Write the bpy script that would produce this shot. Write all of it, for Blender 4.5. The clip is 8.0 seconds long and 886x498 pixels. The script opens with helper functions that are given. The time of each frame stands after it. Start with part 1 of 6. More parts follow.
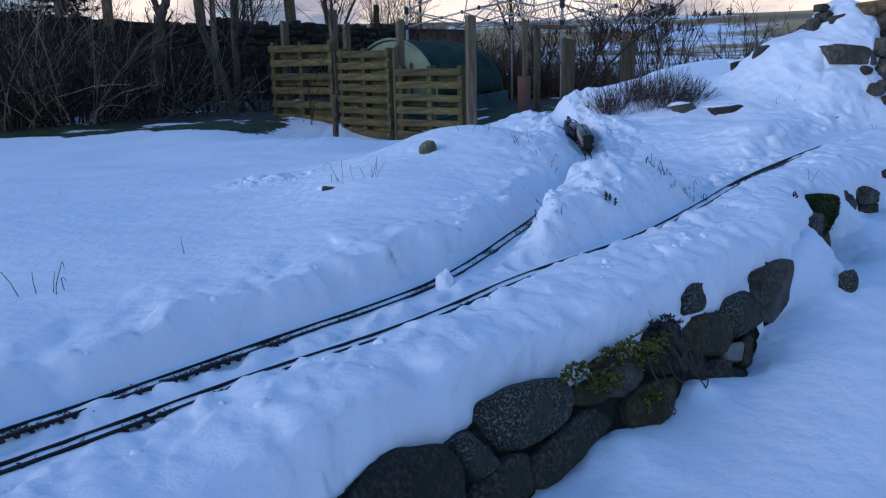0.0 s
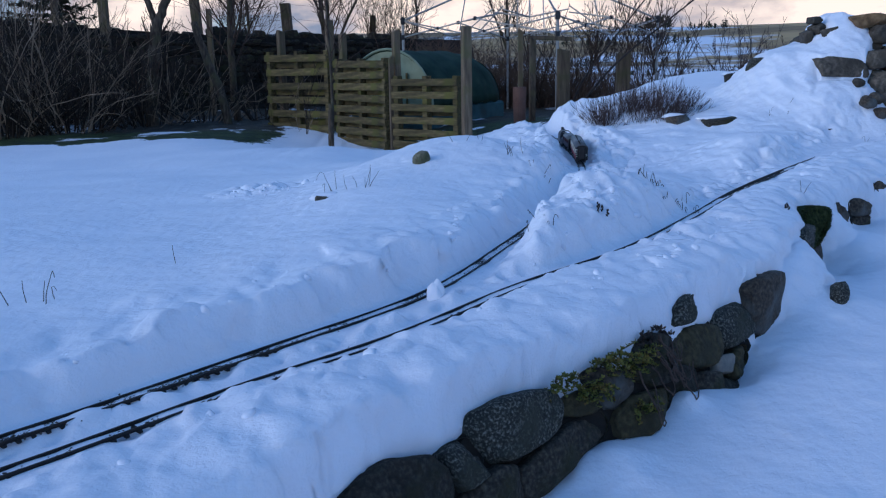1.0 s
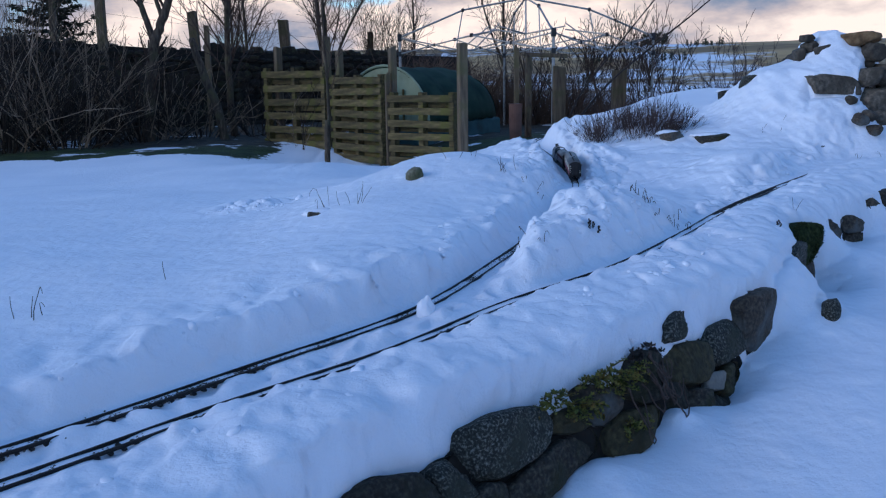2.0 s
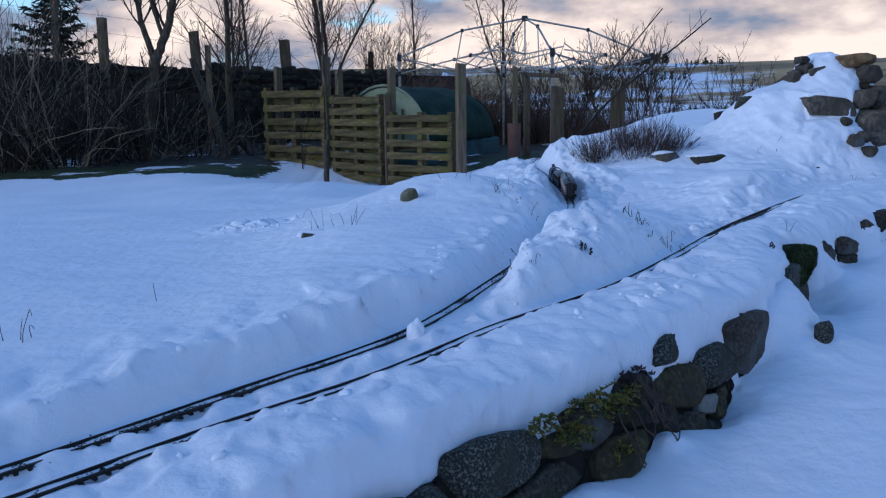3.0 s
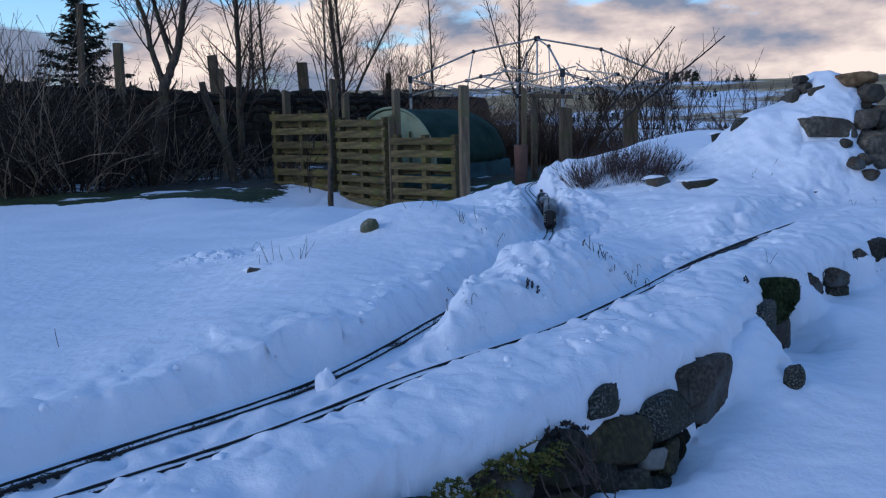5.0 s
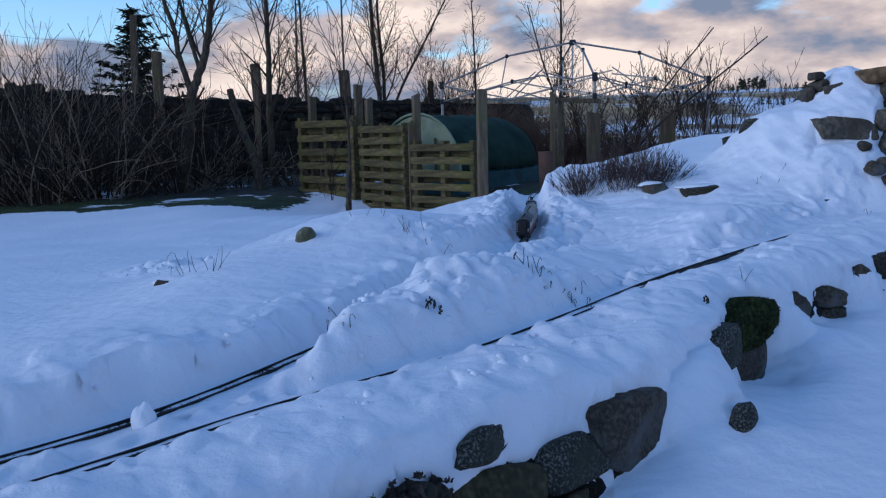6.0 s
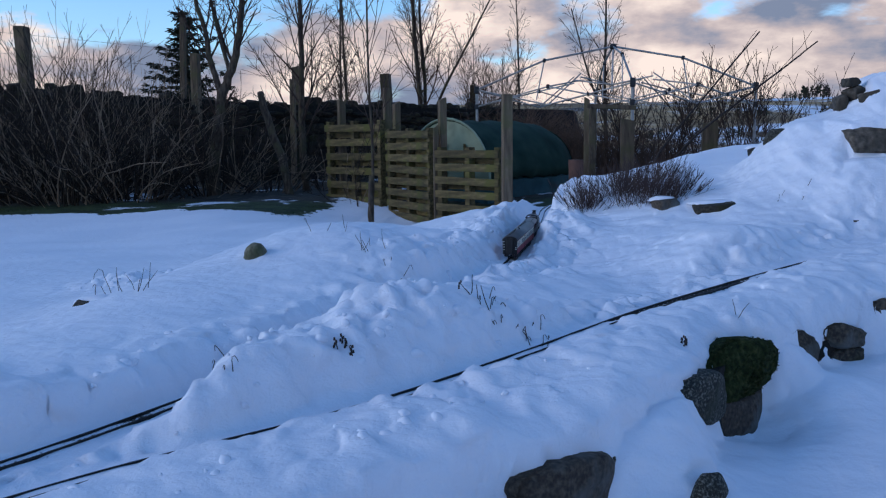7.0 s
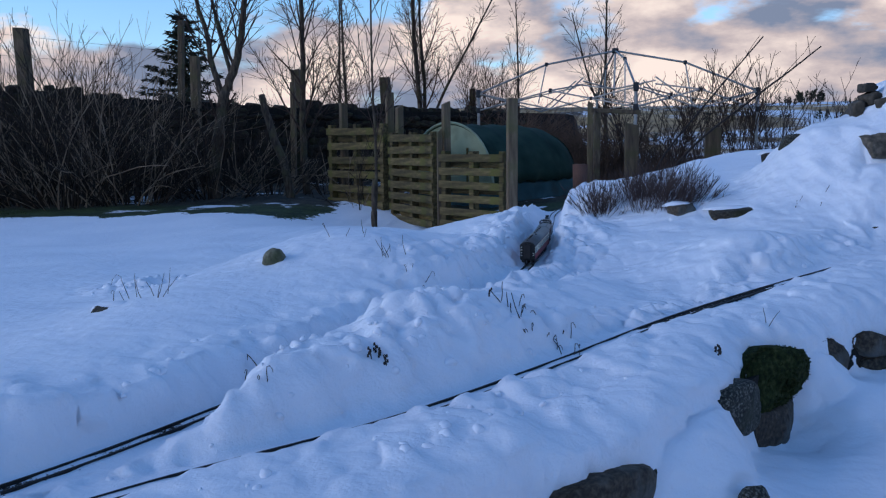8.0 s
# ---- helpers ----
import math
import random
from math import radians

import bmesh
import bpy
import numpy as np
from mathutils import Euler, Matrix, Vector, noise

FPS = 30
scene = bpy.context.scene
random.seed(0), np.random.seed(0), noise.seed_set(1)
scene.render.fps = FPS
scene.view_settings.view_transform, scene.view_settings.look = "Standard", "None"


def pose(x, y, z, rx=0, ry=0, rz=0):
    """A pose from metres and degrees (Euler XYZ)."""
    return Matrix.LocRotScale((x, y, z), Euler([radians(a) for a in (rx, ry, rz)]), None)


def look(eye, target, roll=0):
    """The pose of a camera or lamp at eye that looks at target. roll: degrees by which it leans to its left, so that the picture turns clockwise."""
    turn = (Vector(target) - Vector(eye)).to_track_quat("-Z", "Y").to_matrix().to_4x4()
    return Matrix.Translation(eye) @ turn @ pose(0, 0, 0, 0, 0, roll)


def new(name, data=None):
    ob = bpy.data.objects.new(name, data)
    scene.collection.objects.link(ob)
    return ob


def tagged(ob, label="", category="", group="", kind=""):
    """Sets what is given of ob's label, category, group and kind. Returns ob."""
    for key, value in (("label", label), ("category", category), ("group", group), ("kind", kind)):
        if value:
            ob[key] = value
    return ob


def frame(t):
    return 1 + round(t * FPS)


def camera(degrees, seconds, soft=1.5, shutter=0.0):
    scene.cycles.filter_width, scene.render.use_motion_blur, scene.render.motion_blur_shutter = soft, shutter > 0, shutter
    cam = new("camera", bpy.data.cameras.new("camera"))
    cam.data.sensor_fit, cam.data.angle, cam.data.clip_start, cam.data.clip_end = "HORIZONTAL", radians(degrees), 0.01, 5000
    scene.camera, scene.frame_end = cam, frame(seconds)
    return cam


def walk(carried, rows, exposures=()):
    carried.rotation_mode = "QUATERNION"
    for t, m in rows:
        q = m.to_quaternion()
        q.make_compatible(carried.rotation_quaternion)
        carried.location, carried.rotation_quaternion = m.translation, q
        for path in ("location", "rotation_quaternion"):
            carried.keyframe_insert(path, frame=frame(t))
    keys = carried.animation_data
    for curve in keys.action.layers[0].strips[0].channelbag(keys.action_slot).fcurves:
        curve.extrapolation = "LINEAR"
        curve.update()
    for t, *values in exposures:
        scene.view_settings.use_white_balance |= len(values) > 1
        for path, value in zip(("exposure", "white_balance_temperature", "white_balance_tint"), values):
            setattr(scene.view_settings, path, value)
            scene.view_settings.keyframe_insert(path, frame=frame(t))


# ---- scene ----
cam = camera(55.0, 8.0, soft=1.2)
PATH = [
    (0, (0.028, -0.0045, 1.3574), (-0.0123, 2.1784, 0.8579), -1.2),
    (0.5, (0.0347, -0.0022, 1.3586), (0.0022, 2.184, 0.8691), -1.0),
    (1, (0.0403, -0.0056, 1.3597), (0.0112, 2.1829, 0.8848), -0.9),
    (1.5, (0.0549, -0.0034, 1.3586), (0.0325, 2.1896, 0.9027), -0.8),
    (3, (0.0918, -0.0056, 1.3742), (0.0672, 2.1997, 0.9867), -0.7),
    (3.5, (0.1702, 0.009, 1.381), (0.1333, 2.2187, 1.0158), -0.9),
    (4, (0.2307, 0.0045, 1.3877), (0.1781, 2.2165, 1.036), -1.0),
    (4.5, (0.2856, 0.0829, 1.3877), (0.2117, 2.296, 1.0506), -1.2),
    (4.7, (0.3035, 0.1288, 1.3966), (0.2218, 2.3408, 1.0573), -1.2),
    (5.8, (0.7795, 0.4726, 1.3619), (0.5555, 2.679, 1.0494), -1.4),
    (6, (0.849, 0.5802, 1.3462), (0.5858, 2.7832, 1.0371), -1.4),
    (6.5, (1.008, 0.8243, 1.3541), (0.6608, 3.0162, 1.0494), -1.0),
    (7, (1.1301, 0.9822, 1.353), (0.7302, 3.1662, 1.0584), -0.7),
    (7.5, (1.083, 0.9923, 1.3608), (0.6742, 3.1763, 1.0718), -0.5),
    (8, (1.0293, 1.0069, 1.3574), (0.6418, 3.1942, 1.0718), -0.5),
]
EXPOSURES = [(0.0, 0.05, 5630, 9), (1.5, 0.03, 5620, 9), (4.5, -0.09, 5640, 9), (8.0, -0.15, 5680, 10)]
walk(cam, [(t, look(eye, target, roll)) for t, eye, target, roll in PATH], EXPOSURES)

# ---- world and sun ----
world = bpy.data.worlds.new("winter_sky")
scene.world = world
world.use_nodes = True
wt = world.node_tree
wt.nodes.clear()


def wnode(kind, **kw):
    n = wt.nodes.new(kind)
    for k, v in kw.items():
        n.inputs[k].default_value = v
    return n


def wlink(a, b):
    wt.links.new(a, b)


SUN_ELEVATION, SUN_ROTATION = radians(20.0), radians(245.0)
sky = wt.nodes.new("ShaderNodeTexSky")
sky.sky_type, sky.sun_disc = "NISHITA", False
sky.sun_elevation, sky.sun_rotation = SUN_ELEVATION, SUN_ROTATION
sky.air_density, sky.dust_density, sky.ozone_density = 1.0, 0.3, 4.0
coord = wt.nodes.new("ShaderNodeTexCoord")
stretch = wt.nodes.new("ShaderNodeMapping")
stretch.inputs["Scale"].default_value = (1.0, 1.0, 2.4)
wlink(coord.outputs["Generated"], stretch.inputs["Vector"])
puffs = wnode("ShaderNodeTexNoise", Scale=5.5, Detail=10.0, Roughness=0.55, Distortion=0.2)
wlink(stretch.outputs["Vector"], puffs.inputs["Vector"])
tone = wnode("ShaderNodeTexNoise", Scale=5.0, Detail=9.0, Roughness=0.55)
wlink(stretch.outputs["Vector"], tone.inputs["Vector"])
split = wt.nodes.new("ShaderNodeSeparateXYZ")
wlink(coord.outputs["Generated"], split.inputs["Vector"])
# the cloud bank is thick towards the east and thins out upwards and to the north-west
height_fade = wnode("ShaderNodeMapRange", **{"From Min": 0.06, "From Max": 0.34, "To Min": 0.14, "To Max": -0.5})
wlink(split.outputs["Z"], height_fade.inputs["Value"])
side_fade = wnode("ShaderNodeMapRange", **{"From Min": -0.6, "From Max": 0.15, "To Min": -0.10, "To Max": 0.20})
wlink(split.outputs["X"], side_fade.inputs["Value"])
add1 = wt.nodes.new("ShaderNodeMath")
add1.operation = "ADD"
wlink(puffs.outputs["Fac"], add1.inputs[0])
wlink(height_fade.outputs["Result"], add1.inputs[1])
add2 = wt.nodes.new("ShaderNodeMath")
add2.operation = "ADD"
wlink(add1.outputs["Value"], add2.inputs[0])
wlink(side_fade.outputs["Result"], add2.inputs[1])
cover = wnode("ShaderNodeMapRange", **{"From Min": 0.47, "From Max": 0.58})
cover.interpolation_type = "SMOOTHSTEP"
wlink(add2.outputs["Value"], cover.inputs["Value"])
cloud = wt.nodes.new("ShaderNodeValToRGB")
cloud.color_ramp.elements[0].position, cloud.color_ramp.elements[0].color = 0.39, (0.27, 0.30, 0.38, 1)
cloud.color_ramp.elements[1].position, cloud.color_ramp.elements[1].color = 0.58, (1.22, 0.95, 0.75, 1)
e = cloud.color_ramp.elements.new(0.48)
e.color = (0.70, 0.55, 0.49, 1)
wlink(tone.outputs["Fac"], cloud.inputs["Fac"])
bg_sky = wnode("ShaderNodeBackground", Strength=0.215)
wlink(sky.outputs["Color"], bg_sky.inputs["Color"])
bg_cloud = wnode("ShaderNodeBackground", Strength=0.98)
wlink(cloud.outputs["Color"], bg_cloud.inputs["Color"])
mix_sky = wt.nodes.new("ShaderNodeMixShader")
wlink(cover.outputs["Result"], mix_sky.inputs["Fac"])
wlink(bg_sky.outputs["Background"], mix_sky.inputs[1])
wlink(bg_cloud.outputs["Background"], mix_sky.inputs[2])
wout = wt.nodes.new("ShaderNodeOutputWorld")
wlink(mix_sky.outputs["Shader"], wout.inputs["Surface"])

# low winter sun behind thin cloud: a soft, weak light
sun = new("sun", bpy.data.lights.new("sun", "SUN"))
sun.data.energy, sun.data.angle, sun.data.color = 0.6, radians(16), (1.0, 0.84, 0.72)
sun.matrix_world = look((math.sin(SUN_ROTATION), math.cos(SUN_ROTATION), math.tan(SUN_ELEVATION)), (0, 0, 0))

# ---- materials ----
def material(name, colors, scale=8.0, detail=6.0, rough=0.8, metal=0.0, bump=0.2, bump_scale=60.0, dist=0.01,
             stain=None, stain_scale=3.0, stain_range=(0.5, 0.65), vary=0.0, spec=0.4, subsurface=0.0, stretch_to=None):
    """A node material: a ramp of colours over fine noise, a broad stain, relief, and a shift from piece to piece."""
    m = bpy.data.materials.new(name)
    m.use_nodes = True
    nt = m.node_tree
    bsdf = nt.nodes["Principled BSDF"]
    tc = nt.nodes.new("ShaderNodeTexCoord")
    vec = tc.outputs["Object"]
    if stretch_to:
        mp = nt.nodes.new("ShaderNodeMapping")
        mp.inputs["Scale"].default_value = stretch_to
        nt.links.new(vec, mp.inputs["Vector"])
        vec = mp.outputs["Vector"]
    n1 = nt.nodes.new("ShaderNodeTexNoise")
    n1.inputs["Scale"].default_value, n1.inputs["Detail"].default_value = scale, detail
    nt.links.new(vec, n1.inputs["Vector"])
    ramp = nt.nodes.new("ShaderNodeValToRGB")
    els = ramp.color_ramp.elements
    while len(els) < len(colors):
        els.new(0.5)
    for i, c in enumerate(colors):
        els[i].position = 0.3 + 0.4 * i / max(1, len(colors) - 1)
        els[i].color = (*c, 1)
    nt.links.new(n1.outputs["Fac"], ramp.inputs["Fac"])
    col = ramp.outputs["Color"]
    if stain:
        n2 = nt.nodes.new("ShaderNodeTexNoise")
        n2.inputs["Scale"].default_value, n2.inputs["Detail"].default_value = stain_scale, 8.0
        nt.links.new(tc.outputs["Object"], n2.inputs["Vector"])
        mr = nt.nodes.new("ShaderNodeMapRange")
        mr.inputs["From Min"].default_value, mr.inputs["From Max"].default_value = stain_range
        nt.links.new(n2.outputs["Fac"], mr.inputs["Value"])
        mx = nt.nodes.new("ShaderNodeMix")
        mx.data_type = "RGBA"
        nt.links.new(mr.outputs["Result"], mx.inputs["Factor"])
        nt.links.new(col, mx.inputs[6])
        mx.inputs[7].default_value = (*stain, 1)
        col = mx.outputs[2]
    if vary:
        info = nt.nodes.new("ShaderNodeObjectInfo")
        mr = nt.nodes.new("ShaderNodeMapRange")
        mr.inputs["To Min"].default_value, mr.inputs["To Max"].default_value = 1 - vary, 1 + vary
        nt.links.new(info.outputs["Random"], mr.inputs["Value"])
        hsv = nt.nodes.new("ShaderNodeHueSaturation")
        nt.links.new(mr.outputs["Result"], hsv.inputs["Value"])
        nt.links.new(col, hsv.inputs["Color"])
        col = hsv.outputs["Color"]
    nt.links.new(col, bsdf.inputs["Base Color"])
    bsdf.inputs["Roughness"].default_value = rough
    bsdf.inputs["Metallic"].default_value = metal
    bsdf.inputs["Specular IOR Level"].default_value = spec
    if subsurface:
        bsdf.inputs["Subsurface Weight"].default_value = subsurface
        bsdf.inputs["Subsurface Radius"].default_value = (0.02, 0.03, 0.05)
        bsdf.inputs["Subsurface Scale"].default_value = 0.3
    if bump:
        n3 = nt.nodes.new("ShaderNodeTexNoise")
        n3.inputs["Scale"].default_value, n3.inputs["Detail"].default_value = bump_scale, 6.0
        nt.links.new(vec, n3.inputs["Vector"])
        bp = nt.nodes.new("ShaderNodeBump")
        bp.inputs["Strength"].default_value, bp.inputs["Distance"].default_value = bump, dist
        nt.links.new(n3.outputs["Fac"], bp.inputs["Height"])
        nt.links.new(bp.outputs["Normal"], bsdf.inputs["Normal"])
    return m


RAIL = material("rail_steel", [(0.012, 0.011, 0.012), (0.03, 0.027, 0.025)], 40, rough=0.55, metal=0.3, bump=0.1)
SLEEPER = material("sleeper_plastic", [(0.012, 0.011, 0.011), (0.03, 0.026, 0.024)], 60, rough=0.8)
STONE = material("granite", [(0.012, 0.010, 0.007), (0.034, 0.028, 0.020), (0.085, 0.072, 0.05)], 90, 12, 0.9, bump=0.8, bump_scale=34,
                 stain=(0.028, 0.026, 0.010), stain_scale=9, vary=0.4, dist=0.022)
LICHEN_STONE = material("lichen_granite", [(0.010, 0.009, 0.007), (0.030, 0.029, 0.021), (0.19, 0.18, 0.15)], 150, 12, 0.9, bump=0.7, bump_scale=60,
                        stain=(0.035, 0.035, 0.022), stain_scale=7, dist=0.012)
BROWN_STONE = material("brown_stone", [(0.022, 0.017, 0.012), (0.055, 0.041, 0.029), (0.11, 0.085, 0.058)], 80, 12, 0.9, bump=0.6, bump_scale=50,
                       stain=(0.10, 0.10, 0.09), stain_scale=8, vary=0.25, dist=0.01)
OLIVE_STONE = material("olive_stone", [(0.018, 0.014, 0.006), (0.045, 0.036, 0.014), (0.09, 0.072, 0.033)], 50, 12, 0.9, bump=0.7, bump_scale=40,
                       stain=(0.03, 0.026, 0.012), stain_scale=9, dist=0.015)
GREENISH_STONE = material("greenish_stone", [(0.06, 0.055, 0.035), (0.13, 0.12, 0.08), (0.22, 0.21, 0.15)], 60, 10, 0.9, bump=0.6, bump_scale=50, stain=(0.07, 0.075, 0.035), stain_scale=12)
PALE_STONE = material("pale_stone", [(0.16, 0.15, 0.13), (0.24, 0.22, 0.19)], 60, 10, 0.9, bump=0.4, bump_scale=50)
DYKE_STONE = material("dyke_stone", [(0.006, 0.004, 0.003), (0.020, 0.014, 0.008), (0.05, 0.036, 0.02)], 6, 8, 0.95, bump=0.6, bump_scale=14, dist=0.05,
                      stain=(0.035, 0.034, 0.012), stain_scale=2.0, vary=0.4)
MOSS = material("moss", [(0.010, 0.014, 0.006), (0.028, 0.038, 0.012), (0.065, 0.070, 0.026)], 60, 8, 1.0, bump=1.0, bump_scale=140, spec=0.1)
SEDUM = material("stonecrop", [(0.07, 0.085, 0.02), (0.16, 0.155, 0.035), (0.19, 0.11, 0.035)], 50, 6, 0.8, spec=0.2)
PALLET = material("pallet_wood", [(0.034, 0.025, 0.010), (0.085, 0.064, 0.024), (0.155, 0.114, 0.048)], 5, 8, 0.9, bump=0.4, bump_scale=25, stretch_to=(1, 6, 6),
                  stain=(0.09, 0.082, 0.016), stain_scale=4, vary=0.3)
POST = material("post_wood", [(0.055, 0.038, 0.024), (0.11, 0.078, 0.048), (0.17, 0.125, 0.078)], 4, 8, 0.9, bump=0.4, bump_scale=30, stretch_to=(6, 6, 0.7),
                stain=(0.085, 0.075, 0.03), stain_scale=3, vary=0.3)
BARK = material("bark", [(0.032, 0.022, 0.015), (0.065, 0.047, 0.032), (0.125, 0.095, 0.065)], 12, 8, 0.95, bump=0.6, bump_scale=40, dist=0.02, stretch_to=(3, 3, 0.8),
                stain=(0.085, 0.075, 0.035), stain_scale=4)
TWIG = material("twig", [(0.03, 0.018, 0.012), (0.075, 0.044, 0.028)], 5, 3, 0.9, bump=0)
# near-black brown: shade inside the hedge is put into the twig colour
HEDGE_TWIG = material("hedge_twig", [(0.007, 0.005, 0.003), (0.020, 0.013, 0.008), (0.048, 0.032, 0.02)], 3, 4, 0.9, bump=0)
PALE_TWIG = material("pale_twig", [(0.09, 0.064, 0.043), (0.19, 0.138, 0.092), (0.33, 0.245, 0.165)], 3, 4, 0.9, bump=0)
DRY_STEM = material("dry_stem", [(0.02, 0.015, 0.015), (0.06, 0.045, 0.035)], 30, 3, 0.9, bump=0)
HEATHER = material("heather", [(0.022, 0.014, 0.014), (0.052, 0.034, 0.031), (0.09, 0.063, 0.051)], 14, 4, 0.95, bump=0)
FIR = material("fir_needles", [(0.012, 0.016, 0.010), (0.03, 0.035, 0.02), (0.05, 0.05, 0.03)], 2, 5, 0.9, bump=0)
# dark wet grass; the hedge's shade over it is also in this colour
GRASS = material("grass", [(0.012, 0.022, 0.005), (0.03, 0.05, 0.010), (0.055, 0.075, 0.02)], 2, 5, 0.9, bump=0)

# ---- mesh helpers ----
def finish(me, mat, smooth):
    if mat:
        me.materials.append(mat)
    if smooth:
        me.polygons.foreach_set("use_smooth", [True] * len(me.polygons))
    me.update()
    return me


def part(name, bm, mat, parent=None, label="", smooth=False):
    """Links a bmesh, or a pair of vertex and face lists, as one mesh object under its parent."""
    me = bpy.data.meshes.new(name)
    if isinstance(bm, tuple):
        me.from_pydata(bm[0], [], bm[1])
    else:
        bm.to_mesh(me)
        bm.free()
    finish(me, mat, smooth)
    ob = new(name, me)
    if parent is not None:
        ob.parent = parent
    if label:
        ob["label"] = label
    return ob


def shared(name, me, m, parent=None):
    """One more object on a mesh that others use too."""
    ob = new(name, me)
    ob.matrix_basis = m
    if parent is not None:
        ob.parent = parent
    return ob


def thing(name, m, label, category, group="", kind=""):
    ob = new(name)
    ob.empty_display_size = 0.05
    ob.matrix_basis = m
    return tagged(ob, label, category, group, kind)


def box(size, at=(0, 0, 0), bevel=0.0, turn=None, bm=None, segments=1):
    """A box of that size about a centre, its edges rounded; joined to bm where one is given."""
    one = bmesh.new()
    m = Matrix.Translation(at) @ (turn or Matrix.Identity(4)) @ Matrix.Diagonal((*size, 1))
    bmesh.ops.create_cube(one, size=1.0, matrix=m)
    if bevel:
        bmesh.ops.bevel(one, geom=one.edges[:], offset=bevel, segments=segments, affect="EDGES", profile=0.5)
    return one if bm is None else join(bm, one)


def join(bm, other):
    me = bpy.data.meshes.new("tmp")
    other.to_mesh(me)
    other.free()
    bm.from_mesh(me)
    bpy.data.meshes.remove(me)
    return bm


def rod(a, b, ra, rb=None, n=10, bm=None):
    """A round rod from a to b."""
    a, b = Vector(a), Vector(b)
    one = bmesh.new()
    m = Matrix.Translation((a + b) / 2) @ (b - a).to_track_quat("Z", "Y").to_matrix().to_4x4()
    bmesh.ops.create_cone(one, cap_ends=True, segments=n, radius1=ra, radius2=ra if rb is None else rb, depth=(b - a).length, matrix=m)
    return one if bm is None else join(bm, one)


class Tubes:
    """Many tapered tubes gathered in plain vertex and face lists."""

    def __init__(self):
        self.v, self.f = [], []

    def add(self, pts, r0, r1, n=4):
        pts = [Vector(p) for p in pts]
        base = len(self.v)
        for i, p in enumerate(pts):
            d = pts[min(i + 1, len(pts) - 1)] - pts[max(i - 1, 0)]
            if d.length < 1e-9:
                d = Vector((0, 0, 1))
            d.normalize()
            a = d.orthogonal() if i == 0 else a - d * a.dot(d)
            a = a.normalized() if a.length > 1e-6 else d.orthogonal().normalized()
            b = d.cross(a)
            r = r0 + (r1 - r0) * i / max(1, len(pts) - 1)
            for k in range(n):
                w = 2 * math.pi * k / n
                self.v.append(tuple(p + a * (r * math.cos(w)) + b * (r * math.sin(w))))
        for i in range(len(pts) - 1):
            for k in range(n):
                k2 = (k + 1) % n
                self.f.append((base + i * n + k, base + i * n + k2, base + (i + 1) * n + k2, base + (i + 1) * n + k))
        self.f.append(tuple(base + (len(pts) - 1) * n + k for k in range(n)))

    def quad(self, a, b, c, d):
        base = len(self.v)
        self.v += [tuple(a), tuple(b), tuple(c), tuple(d)]
        self.f.append((base, base + 1, base + 2, base + 3))

    def mesh(self):
        return (self.v, self.f)


# ---- the lie of the land ----
def spline(nodes, per=14):
    """A smooth line through nodes."""
    p = np.array(nodes, float)
    p = np.vstack([2 * p[0] - p[1], p, 2 * p[-1] - p[-2]])
    out = []
    for i in range(len(p) - 3):
        a, b, c, d = p[i:i + 4]
        for f in np.linspace(0, 1, per, endpoint=False):
            out.append(0.5 * (2 * b + (c - a) * f + (2 * a - 5 * b + 4 * c - d) * f * f + (3 * b - a - 3 * c + d) * f ** 3))
    out.append(p[-2])
    return np.array(out)


LINE_A = spline([(-2.3, 0.1, 0.69), (-1.15, 1.08, 0.698), (-0.775, 1.445, 0.706), (-0.41, 1.865, 0.718), (-0.04, 2.315, 0.731), (0.22, 2.88, 0.748),
                 (0.41, 3.39, 0.763), (0.70, 4.39, 0.792), (0.765, 4.95, 0.81), (0.778, 5.6, 0.82), (0.768, 6.4, 0.825), (0.755, 7.0, 0.83), (0.80, 7.5, 0.832), (0.93, 8.0, 0.835)])
LINE_B = spline([(-2.1, -0.1, 0.64), (-1.1, 0.99, 0.672), (-0.73, 1.355, 0.685), (-0.42, 1.68, 0.70), (-0.09, 1.995, 0.715), (0.23, 2.375, 0.735),
                 (0.61, 2.755, 0.754), (0.93, 3.185, 0.775), (1.32, 3.755, 0.803), (1.90, 4.455, 0.839), (2.44, 5.02, 0.87), (3.1, 5.45, 0.90), (4.2, 5.9, 0.93)])
WALL_LINE = spline([(-2.0, -0.7, 0.0), (-0.75, 0.82, 0.0), (-0.2, 1.44, 0.0), (0.22, 1.87, 0.0), (0.53, 2.12, 0.0), (0.80, 2.42, 0.0), (1.10, 2.78, 0.0),
                    (1.42, 3.29, 0.0), (1.64, 3.65, 0.0), (1.95, 3.98, 0.0), (2.5, 4.45, 0.0), (3.3, 4.95, 0.0), (4.6, 5.3, 0.0), (7.0, 5.6, 0.0)])

# broad swells of the snow: place, spread, height
LAWN_SWELLS = [(-0.7, 2.2, 0.6, 0.014), (-0.1, 3, 0.5, 0.064), (0, 4.1, 0.6, 0.241), (0.25, 4.62, 0.2, -0.036), (0.5, 5.2, 0.4, 0.201),
               (0, 5.2, 0.7, 0.114), (0.5, 5.5, 0.5, 0.221), (-2, 8, 2.5, -0.088), (-1.5, 1.7, 0.8, -0.033), (-0.7, 10.5, 1.5, -0.283),
               (0.2, 8, 1.2, -0.264), (0.1, 6.5, 0.6, -0.02), (-1.05, 2.75, 0.28, 0), (-5, 5, 3, -0.068), (-7, 9, 4, -0.123)]
